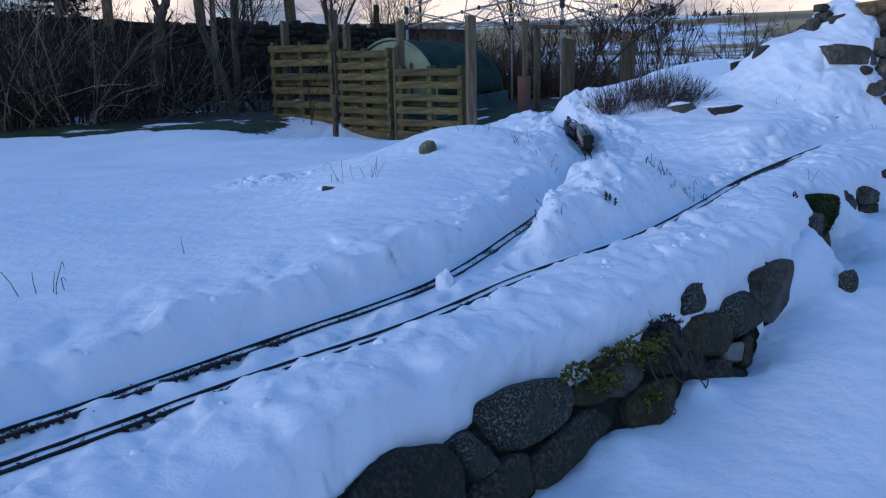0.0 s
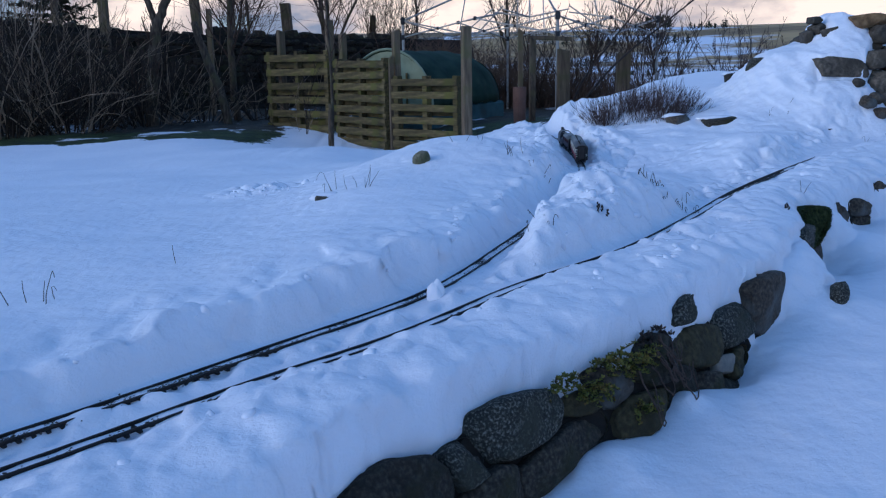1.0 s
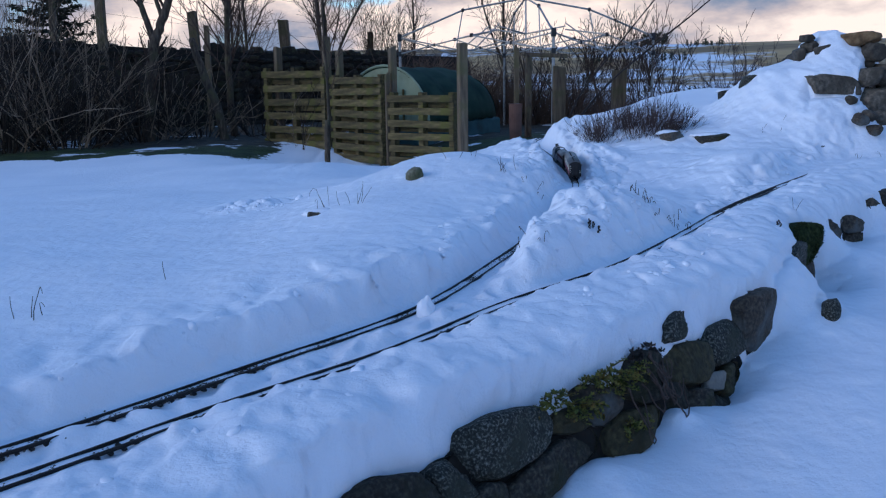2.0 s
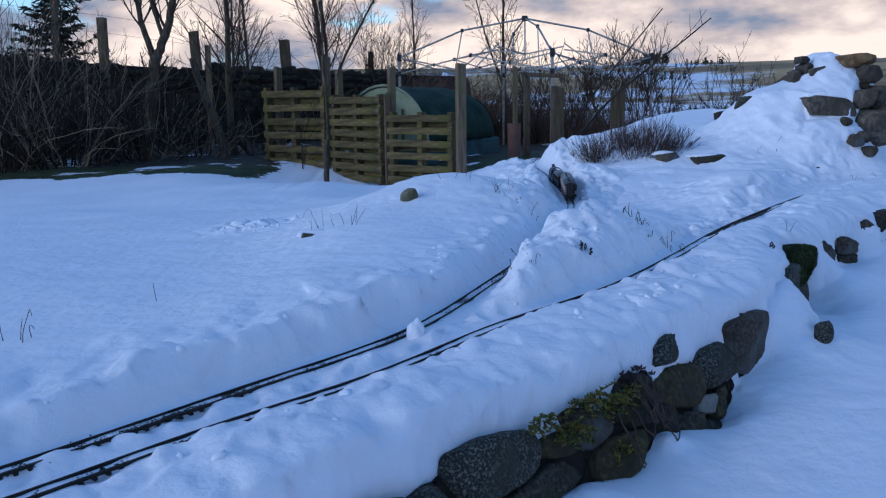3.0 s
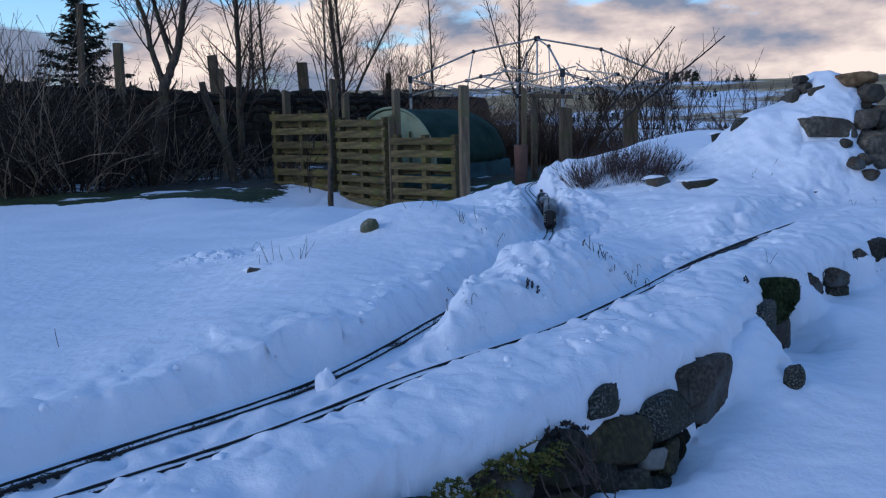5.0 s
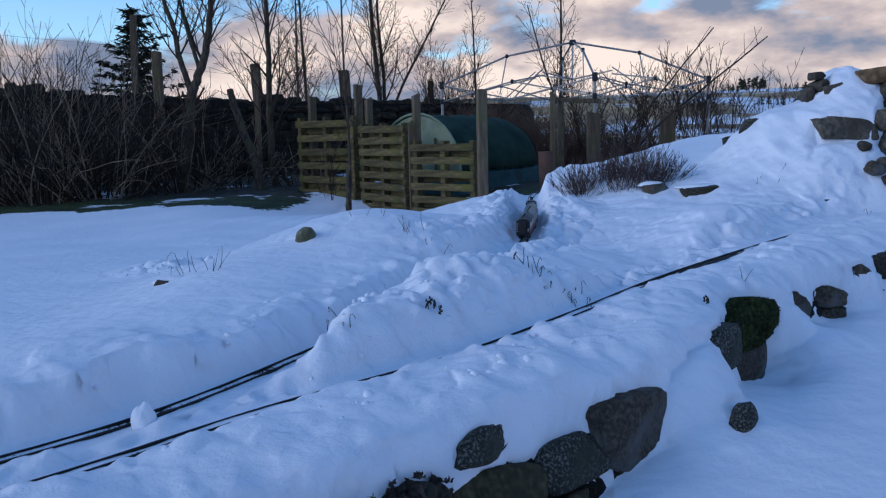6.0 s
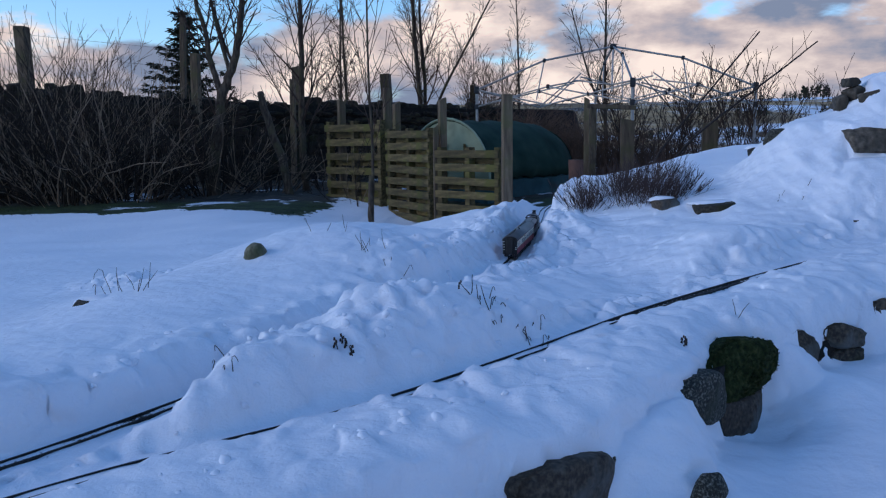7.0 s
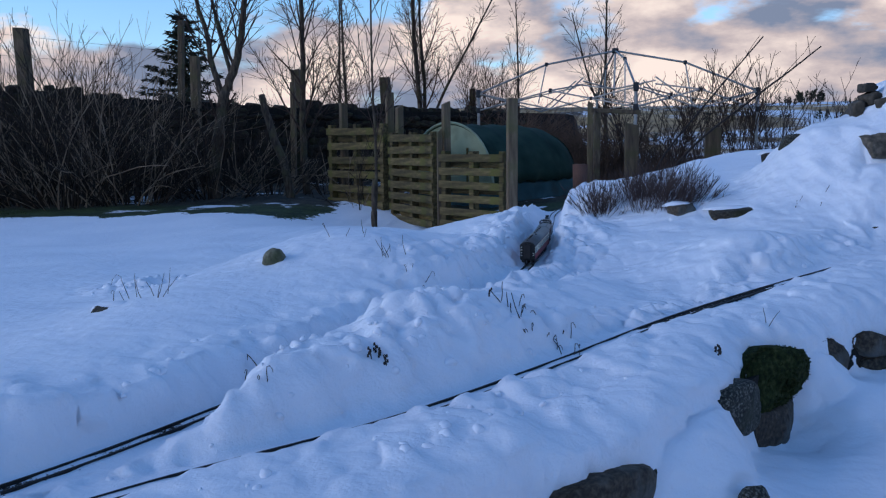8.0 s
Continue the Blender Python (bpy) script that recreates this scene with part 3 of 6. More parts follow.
def build_track(line, label):
    track = thing("railway_track", Matrix.Identity(4), label, "railway track", "model railway lines")
    total = stations(line)[-1]
    for side in (1, -1):
        part("rail", rail_mesh(line, 0.3, total - 0.1, side * GAUGE / 2), RAIL, track)
    me = bpy.data.meshes.new("sleeper")
    b = box((0.0085, 0.045, 0.006), bevel=0.001)
    b.to_mesh(me)
    b.free()
    finish(me, SLEEPER, False)
    s = 0.95
    while s < min(total - 0.2, 8.3):
        shared("sleeper", me, on_line(line, s) @ pose(0, random.uniform(-0.001, 0.001), -0.0092, 0, 0, random.uniform(-1.5, 1.5)), track)
        s += 0.0265
    return track


build_track(LINE_A, "dark narrow-gauge model track in a dug snow trench")
build_track(LINE_B, "dark model track half buried beside the snow bank")


def ballast(line, s0, s1, n, seed):
    """Dark chips and grit between and beside the rails."""
    r = random.Random(seed)
    t = Tubes()
    for _ in range(n):
        m = on_line(line, r.uniform(s0, s1))
        y = r.gauss(0.0, 0.0095)
        c = m @ Vector((0, y, -0.0065 + (0.004 if abs(y) > 0.03 else 0)))
        d = r.uniform(0.0012, 0.0032)
        t.add([c, c + Vector((r.uniform(-1, 1), r.uniform(-1, 1), 0.6)) * d], d, d * 0.6, 4)
    return t


GRIT = material("grit", [(0.03, 0.026, 0.022), (0.09, 0.08, 0.07)], 90, 4, 0.95, bump=0, vary=0)
grit = Tubes()
for line, s0, s1, n, seed in ((LINE_A, 1.3, 2.6, 2600, 1), (LINE_A, 2.6, 4.2, 1400, 2), (LINE_B, 1.5, 2.6, 260, 3), (LINE_B, 2.6, 5.5, 160, 4)):
    one = ballast(line, s0, s1, n, seed)
    base = len(grit.v)
    grit.v += one.v
    grit.f += [tuple(base + k for k in f) for f in one.f]
tagged(part("ballast", grit.mesh(), GRIT), "dark ballast chips showing between the rails", "ballast", kind="stuff")

# ---- stones ----
def boulder(w, d, h, seed, angular=0.5, detail=3, faced=False):
    """A weathered field stone: a rounded lump cut by a few flat breaks."""
    r = random.Random(seed)
    bm = bmesh.new()
    bmesh.ops.create_icosphere(bm, subdivisions=detail, radius=1.0)
    cuts, power = [], 0.62
    if faced:
        # a roughly squared block: six leaning faces, broken edges and corners
        power = 0.42
        for n in ((0, -1, 0), (0, 0, 1), (0, 0, -1), (1, 0, 0), (-1, 0, 0)):
            lean = 0.22 if n[1] == 0 else 0.12
            cuts.append(((Vector(n) + Vector((r.uniform(-lean, lean), r.uniform(-.1, .1), r.uniform(-lean, lean)))).normalized(), r.uniform(0.80, 0.92)))
        for _ in range(7):
            n = Vector((r.choice((-1, 1)) * r.uniform(0.4, 1), -r.uniform(0.1, 0.9), r.choice((-1, 1)) * r.uniform(0.4, 1))).normalized()
            cuts.append((n, r.uniform(0.92, 1.12)))
    else:
        for _ in range(12):
            n = Vector((r.uniform(-1, 1), r.uniform(-1, 1), r.uniform(-1, 1))).normalized()
            cuts.append((n, r.uniform(0.68, 0.92)))
    off = Vector((r.uniform(0, 50), r.uniform(0, 50), r.uniform(0, 50)))
    for v in bm.verts:
        p = v.co.copy()
        p = Vector([math.copysign(abs(c) ** power, c) for c in p])
        for n, q in cuts:
            e = p.dot(n) - q
            if e > 0:
                p -= n * e * (0.4 + 0.6 * angular)
        p *= 1 + 0.05 * noise.noise(p * 1.7 + off) + 0.035 * noise.noise(p * 4.5 + off) + 0.018 * noise.noise(p * 11 + off)
        v.co = Vector((p.x * w / 2, p.y * d / 2, p.z * h / 2)) * 1.1
    return bm


def stone_child(name, m, w, d, h, seed, mat, parent, angular=0.5, detail=3, faced=False):
    ob = part(name, boulder(w, d, h, seed, angular, detail, faced), mat, parent, smooth=detail > 2)
    ob.matrix_basis = m
    return ob


SOIL = material("dark_soil", [(0.006, 0.005, 0.004), (0.018, 0.014, 0.010)], 20, 6, 1.0, bump=0.6, bump_scale=40)
wall = thing("retaining_wall", Matrix.Identity(4), "dry-laid retaining wall of rough granite boulders under snow", "stone wall", kind="structure")


def wall_frame(x, y):
    """Direction along the garden wall and its outward side at a place."""
    d = ((WALL_LINE[:, :2] - (x, y)) ** 2).sum(1)
    i = int(min(max(d.argmin(), 1), len(WALL_LINE) - 2))
    t = Vector((*(WALL_LINE[i + 1, :2] - WALL_LINE[i - 1, :2]), 0)).normalized()
    return t, Vector((t.y, -t.x, 0))


WALL_RUN = np.r_[0, np.cumsum(np.linalg.norm(np.diff(WALL_LINE[:, :2], axis=0), axis=1))]
# height of the stonework's top along the wall
TOP_AT = [0.0, 2.8, 2.97, 3.08, 3.15, 3.24, 3.41, 3.50, 3.58, 3.66, 3.76, 3.83, 3.93, 4.03, 4.15, 4.24, 4.32, 4.49, 4.62, 4.75, 4.82, 5.0, 5.10, 5.25, 5.55, 5.72, 5.83, 5.95, 6.12, 6.25, 9.0]
TOP_Z = [0.53, 0.53, 0.575, 0.55, 0.55, 0.595, 0.59, 0.57, 0.55, 0.60, 0.57, 0.63, 0.63, 0.66, 0.68, 0.66, 0.60, 0.60, 0.66, 0.64, 0.60, 0.58, 0.70, 0.72, 0.75, 0.67, 0.70, 0.69, 0.70, 0.66, 0.80]


def wall_place(u):
    """The pose at u metres along the garden wall: x along it, y into the bank, z up."""
    x, y = (float(np.interp(u, WALL_RUN, WALL_LINE[:, k])) for k in range(2))
    t, n = wall_frame(x, y)
    return Matrix(((t.x, -n.x, 0, x), (t.y, -n.y, 0, y), (0, 0, 1, 0), (0, 0, 0, 1)))


def lean_at(u):
    """How far the wall's face leans back for each metre of height."""
    return 0.42 - 0.36 * float(step(np.array(u), 4.40, 4.62))


def build_wall_core():
    v, f = [], []
    us = np.linspace(0.9, 8.0, 190)
    for u in us:
        top = float(np.interp(u, TOP_AT, TOP_Z)) - 0.03
        m = wall_place(float(u))
        back = lean_at(float(u))
        for off, z in ((-0.020, 0.1), (-0.020, 0.40), (back * (top - 0.44) - 0.012, top), (0.16, top), (0.16, 0.1)):
            v.append(tuple(m @ Vector((0, off, z))))
    k = 5
    for i in range(len(us) - 1):
        for j in range(k):
            f.append((i * k + j, i * k + (j + 1) % k, (i + 1) * k + (j + 1) % k, (i + 1) * k + j))
    part("wall_core", (v, f), SOIL, wall, "dark earth packed behind the stones")


build_wall_core()


def wall_block(corners, seed, mat, bulge=0.026, depth=0.10, proud=0.022, crag=1.0, soft=1):
    """A wall stone: the outline of its face (along the wall, height), its corners worn, with a broken face and a body behind it."""
    r = random.Random(seed)
    cu, cz = sum(c[0] for c in corners) / len(corners), sum(c[1] for c in corners) / len(corners)
    ring = [Vector(((u - cu) * 1.06, (z - cz) * 1.07)) for u, z in corners]
    for _ in range(soft):
        ring = [q for a, b in zip(ring, ring[1:] + ring[:1]) for q in (a.lerp(b, 0.17), a.lerp(b, 0.83))]
    # long sides are split, so that they can be uneven
    fine = []
    for a, b in zip(ring, ring[1:] + ring[:1]):
        k = max(1, int((b - a).length / 0.012))
        fine += [a.lerp(b, j / k) for j in range(k)]
    ring = fine
    off = Vector((seed * 3.1, seed * 1.7, 0))
    size = max((p.length for p in ring))
    breaks = [(Vector((r.uniform(-1, 1), r.uniform(-1, 1))).normalized() * r.uniform(0.5, 1.1), r.uniform(-0.15, 0.45)) for _ in range(4)]
    v, n = [], len(ring)
    layers = ((0.90, depth), (1.0, depth * 0.3), (1.0, 0.15 * bulge), (0.985, -0.45 * bulge), (0.94, -0.85 * bulge), (0.84, -1.0 * bulge), (0.70, -1.03 * bulge), (0.54, -1.05 * bulge), (0.36, -1.05 * bulge), (0.17, -1.05 * bulge))
    for k, y in layers:
        for p in ring:
            q = p * k
            w = q / size
            out = y
            if y < 0:
                out += bulge * crag * (0.45 * noise.noise(Vector((w.x * 1.2, w.y * 1.2, 0)) + off) + 0.30 * noise.noise(Vector((w.x * 3.1, w.y * 3.1, 3)) + off) + 0.20 * noise.noise(Vector((w.x * 8, w.y * 8, 5)) + off))
                for way, level in breaks:
                    e = w.dot(way) - level
                    if e > 0:
                        out += e * bulge * 1.3 * crag
            edge = 1 + 0.06 * crag * noise.noise(Vector((w.x * 2.2, w.y * 2.2, 9)) + off) + 0.045 * crag * noise.noise(Vector((w.x * 7, w.y * 7, 4)) + off)
            v.append((q.x * edge, out, q.y * edge))
    v.append((0, sum(c[1] for c in v[-n:]) / n, 0))
    f = [(i * n + j, i * n + (j + 1) % n, (i + 1) * n + (j + 1) % n, (i + 1) * n + j) for i in range(len(layers) - 1) for j in range(n)]
    f += [((len(layers) - 1) * n + j, (len(layers) - 1) * n + (j + 1) % n, len(v) - 1) for j in range(n)]
    f.append(tuple(range(n))[::-1])
    ob = part("stone", (v, f), mat, wall, smooth=True)
    back = lean_at(cu)
    ob.matrix_basis = wall_place(cu) @ Matrix.Translation((0, back * (cz - 0.44) - proud, cz)) @ Matrix.Rotation(-math.atan(back), 4, "X")
    return ob


# the western run, from the near end
wall_block([(2.80, 0.53), (2.90, 0.566), (2.977, 0.577), (3.079, 0.556), (3.111, 0.509), (3.119, 0.459), (3.09, 0.38), (2.80, 0.40)], 1, STONE, crag=1.2)
wall_block([(3.112, 0.54), (3.149, 0.555), (3.215, 0.551), (3.241, 0.508), (3.224, 0.464), (3.152, 0.449), (3.128, 0.48)], 2, LICHEN_STONE, 0.034, crag=0.8)
wall_block([(3.218, 0.556), (3.24, 0.595), (3.33, 0.603), (3.41, 0.597), (3.497, 0.58), (3.523, 0.544), (3.501, 0.504), (3.441, 0.475), (3.313, 0.463), (3.254, 0.479)], 3, LICHEN_STONE, 0.045, crag=0.5, soft=2)
wall_block([(3.13, 0.44), (3.252, 0.476), (3.311, 0.462), (3.32, 0.434), (3.315, 0.36), (3.14, 0.36)], 4, STONE)
wall_block([(3.318, 0.436), (3.409, 0.469), (3.516, 0.493), (3.641, 0.495), (3.655, 0.469), (3.64, 0.43), (3.501, 0.405), (3.38, 0.36), (3.325, 0.38)], 5, STONE, 0.026)
wall_block([(3.504, 0.508), (3.535, 0.55), (3.606, 0.552), (3.672, 0.496), (3.585, 0.488)], 6, OLIVE_STONE, 0.016, proud=0.012)
wall_block([(3.607, 0.586), (3.655, 0.60), (3.762, 0.565), (3.765, 0.52), (3.70, 0.483), (3.655, 0.495)], 7, BROWN_STONE)
wall_block([(3.775, 0.61), (3.83, 0.635), (3.925, 0.628), (3.998, 0.59), (3.998, 0.515), (3.93, 0.49), (3.86, 0.50), (3.79, 0.54)], 8, STONE, 0.034)
wall_block([(3.678, 0.475), (3.767, 0.508), (3.88, 0.492), (3.935, 0.485), (3.90, 0.44), (3.80, 0.39), (3.68, 0.42)], 9, OLIVE_STONE)
wall_block([(4.05, 0.67), (4.10, 0.69), (4.20, 0.688), (4.232, 0.672), (4.205, 0.63), (4.13, 0.606), (4.03, 0.618)], 10, LICHEN_STONE, 0.034, proud=0.034, crag=0.8)
wall_block([(4.035, 0.603), (4.22, 0.588), (4.30, 0.552), (4.262, 0.49), (4.19, 0.462), (4.003, 0.518)], 11, OLIVE_STONE, 0.022, crag=0.7)
wall_block([(4.293, 0.592), (4.37, 0.603), (4.49, 0.60), (4.545, 0.575), (4.51, 0.49), (4.318, 0.482), (4.275, 0.51)], 12, LICHEN_STONE, 0.032, crag=0.7)
wall_block([(4.458, 0.66), (4.57, 0.668), (4.725, 0.655), (4.77, 0.62), (4.735, 0.53), (4.60, 0.46), (4.495, 0.515)], 13, BROWN_STONE, 0.026, crag=0.8)
wall_block([(4.225, 0.492), (4.325, 0.475), (4.285, 0.425), (4.20, 0.449)], 14, PALE_STONE, 0.012, 0.06, 0.032, crag=0.5)
wall_block([(4.325, 0.482), (4.45, 0.475), (4.44, 0.425), (4.30, 0.395), (4.27, 0.42)], 15, OLIVE_STONE, 0.024)
wall_block([(4.085, 0.478), (4.19, 0.458), (4.195, 0.40), (4.16, 0.35), (4.08, 0.38)], 16, STONE)
wall_block([(4.20, 0.432), (4.35, 0.405), (4.36, 0.32), (4.18, 0.32)], 17, STONE)
wall_block([(3.95, 0.528), (4.11, 0.492), (4.08, 0.42), (3.92, 0.43)], 18, STONE, proud=0.004)
wall_block([(4.70, 0.66), (4.80, 0.635), (4.80, 0.59), (4.73, 0.57)], 19, STONE, 0.02, proud=0.008)
wall_block([(3.93, 0.66), (4.03, 0.665), (4.05, 0.60), (3.98, 0.585), (3.93, 0.61)], 20, STONE, 0.016, proud=-0.004)
# the middle group and the stones past it
MOSSY = wall_block([(5.325, 0.646), (5.345, 0.716), (5.420, 0.751), (5.550, 0.751), (5.660, 0.728), (5.730, 0.676), (5.755, 0.616), (5.670, 0.571), (5.530, 0.558), (5.400, 0.586)], 21, MOSS, 0.042, soft=2, crag=1.1, proud=0.012)
wall_block([(5.10, 0.695), (5.17, 0.725), (5.28, 0.722), (5.345, 0.69), (5.375, 0.63), (5.36, 0.565), (5.25, 0.575), (5.15, 0.635)], 22, LICHEN_STONE, 0.034, proud=0.014, crag=0.5, soft=2)
wall_block([(5.36, 0.605), (5.50, 0.585), (5.66, 0.58), (5.735, 0.54), (5.71, 0.46), (5.55, 0.41), (5.37, 0.45)], 23, BROWN_STONE, 0.036, crag=0.6, proud=0.010)
wall_block([(5.829, 0.711), (5.891, 0.728), (5.965, 0.69), (5.956, 0.603), (5.876, 0.59)], 24, BROWN_STONE)
wall_block([(6.03, 0.70), (6.116, 0.72), (6.235, 0.68), (6.223, 0.628), (6.088, 0.635)], 25, BROWN_STONE)
wall_block([(6.075, 0.628), (6.225, 0.625), (6.25, 0.565), (6.159, 0.53), (6.09, 0.55)], 26, STONE)
wall_block([(5.985, 0.537), (6.06, 0.551), (6.045, 0.48), (6.0, 0.48)], 27, STONE, 0.02)
wall_block([(6.32, 0.76), (6.40, 0.77), (6.44, 0.68), (6.35, 0.64)], 28, BROWN_STONE)
wall_block([(6.46, 0.79), (6.62, 0.80), (6.66, 0.71), (6.50, 0.68)], 29, STONE)
wall_block([(6.40, 0.66), (6.58, 0.66), (6.56, 0.56), (6.42, 0.57)], 30, STONE)
# more of the same wall past the part that is seen closely
for i in range(26):
    r = random.Random(900 + i)
    p = WALL_LINE[2 + i] if i < 13 else WALL_LINE[int(138 + (i - 13) * 1.6)]
    if -0.25 < p[0] < 2.55:
        continue
    t, n = wall_frame(p[0], p[1])
    for z in (0.42, 0.55):
        stone_child("stone", Matrix.Translation(n * -0.02) @ pose(p[0] + r.uniform(-.03, .03), p[1], z + 0.07 * max(0, p[0] - 1), 0, r.uniform(-12, 12), math.degrees(math.atan2(t.y, t.x))),
                    r.uniform(0.12, 0.2), 0.12, r.uniform(0.1, 0.15), 300 + i + int(z * 100), STONE, wall, 0.7, 2)


def snow_cap(name, rx, ry, rz, seed, label):
    """A soft cushion of snow, thick on top and ragged at its rim."""
    bm = bmesh.new()
    bmesh.ops.create_icosphere(bm, subdivisions=4, radius=1.0)
    off = Vector((seed, seed * 2.0, 0))
    for v in bm.verts:
        p = v.co.copy()
        p *= 1 + 0.22 * noise.noise(p * 1.4 + off) + 0.08 * noise.noise(p * 3.6 + off)
        if p.z < 0:
            p.z *= 0.35
        v.co = Vector((p.x * rx, p.y * ry, p.z * rz))
    return bm


CLEAN_SNOW = material("fresh_snow", [(0.77, 0.79, 0.85), (0.83, 0.84, 0.89)], 2.0, 5, 0.75, bump=0.4, bump_scale=40, spec=0.25, dist=0.006)

def loose_stone(x, y, z, w, d, h, yaw, seed, mat, label, angular=0.7, tilt=0, faced=False):
    ob = part("field_stone", boulder(w, d, h, seed, angular, 3, faced), mat, smooth=True)
    ob.matrix_basis = pose(x, y, z, tilt, 0, yaw)
    return tagged(ob, label, "stone", "stones in the snow")


def capped_stone(x, y, w, d, show, yaw, seed, mat, label):
    """A stone sunk in the snow: its front shows under a cushion of snow."""
    z = ground_at(x, y - d * 0.5)
    ob = loose_stone(x, y, z + show - 0.055, w, d, 0.09, yaw, seed, mat, label, 0.95, faced=True)
    pad = part("snow_pad", snow_cap("pad", w * 0.62, d * 0.62, 0.024, seed, ""), CLEAN_SNOW, ob, "cushion of snow on the stone", True)
    pad.matrix_basis = pose(0, d * 0.5, 0.03, -4, 0, 0)
    return ob


loose_stone(1.385, 2.895, 0.525, 0.13, 0.08, 0.14, 57, 5, LICHEN_STONE, "lone lichened stone poking from the snow below the wall", tilt=15)
loose_stone(-0.105, 3.90, ground_at(-0.105, 3.90) + 0.014, 0.085, 0.07, 0.062, 20, 6, GREENISH_STONE, "small pale lichened stone on the snowy bank", 0.75)
# added stone: its dark edge stands in for a shaded hole in the snow
capped_stone(-0.47, 3.43, 0.12, 0.09, 0.016, 10, 7, STONE, "flat dark stone edge standing in for a shaded hole under the snow")
capped_stone(1.70, 5.32, 0.21, 0.14, 0.05, 0, 8, STONE, "low grey stone half covered with snow")
capped_stone(1.48, 5.46, 0.13, 0.11, 0.06, 20, 9, BROWN_STONE, "brown stone beside the heather")
loose_stone(2.07, 5.80, 1.325, 0.14, 0.14, 0.10, 30, 11, LICHEN_STONE, "grey boulder on the crest of the bank")
capped_stone(2.06, 6.2, 0.14, 0.09, 0.035, 10, 12, STONE, "thin dark stone edge in the snow")
capped_stone(2.30, 5.15, 0.11, 0.07, 0.025, 5, 13, STONE, "thin dark stone edge in the snow")

# ---- cairn ----
cairn = thing("cairn", pose(2.62, 5.62, 1.0), "heap of rough fieldstones capped with thick snow", "cairn")
CAIRN_STONE = material("cairn_stone", [(0.035, 0.028, 0.020), (0.085, 0.07, 0.052), (0.15, 0.12, 0.09)], 40, 10, 0.9, bump=0.7, bump_scale=30,
                       stain=(0.05, 0.04, 0.028), stain_scale=7, vary=0.35, dist=0.015)
OCHRE_STONE = material("ochre_stone", [(0.09, 0.05, 0.022), (0.17, 0.10, 0.045), (0.25, 0.16, 0.08)], 30, 10, 0.9, bump=0.7, bump_scale=30, dist=0.012)
# x, y, z of the middle, width, depth, height, turn, lean
CAIRN_FACE = [(2.485, 5.52, 1.305, 0.345, 0.16, 0.125, 4, 3), (2.71, 5.55, 1.345, 0.175, 0.2, 0.125, -8, -3), (2.755, 5.56, 1.175, 0.20, 0.22, 0.215, 12, 4), (2.86, 5.60, 1.19, 0.14, 0.22, 0.26, -14, 10),
              (2.83, 5.60, 1.355, 0.10, 0.18, 0.15, 10, 14), (2.705, 5.66, 1.592, 0.225, 0.16, 0.088, -6, -4), (2.775, 5.63, 1.50, 0.15, 0.18, 0.12, 6, 12), (2.72, 5.66, 1.43, 0.14, 0.15, 0.10, 0, 4)]
CAIRN_REST = [(2.405, 5.74, 1.603, 0.075, 0.09, 0.045, 10, -6), (2.425, 5.73, 1.54, 0.085, 0.1, 0.08, 20, -20), (2.48, 5.68, 1.515, 0.105, 0.11, 0.07, -15, -16), (2.36, 5.74, 1.49, 0.06, 0.1, 0.095, 0, -12),
              (2.60, 5.85, 1.25, 0.55, 0.4, 0.5, 0, 0), (2.92, 5.72, 1.05, 0.26, 0.3, 0.4, -10, 0)]
for i, (x, y, z, w, d, h, a, b) in enumerate(CAIRN_FACE + CAIRN_REST):
    stone_child("stone", pose(x - 2.62, y - 5.62, z - 1.0, 0, b, a), w, d, h, 500 + i, OCHRE_STONE if i in (5,) else CAIRN_STONE, cairn, 0.85, 4, True)
FALLEN = [(2.545, 5.35, 1.145, 0.068, 0.07, 0.06), (2.56, 5.26, 1.025, 0.10, 0.09, 0.08), (2.64, 5.30, 1.045, 0.09, 0.09, 0.07), (2.645, 5.24, 0.985, 0.12, 0.1, 0.07), (2.74, 5.40, 1.055, 0.17, 0.12, 0.10),
          (2.86, 5.36, 0.99, 0.12, 0.1, 0.09)]
for i, (x, y, z, w, d, h) in enumerate(FALLEN):
    loose_stone(x, y, ground_at(x, y) + h * 0.22, w, d, h, 30 * i, 600 + i, BROWN_STONE if i % 2 else CAIRN_STONE, "rounded stone fallen from the snowy cairn", 0.6)


lump = part("snow_lump", snow_cap("lump", 0.027, 0.024, 0.05, 21, ""), CLEAN_SNOW, smooth=True)
lump.matrix_basis = pose(-0.012, 2.262, 0.73, 0, 4, 0)
tagged(lump, "egg-shaped lump of snow between the model tracks", "snow lump")


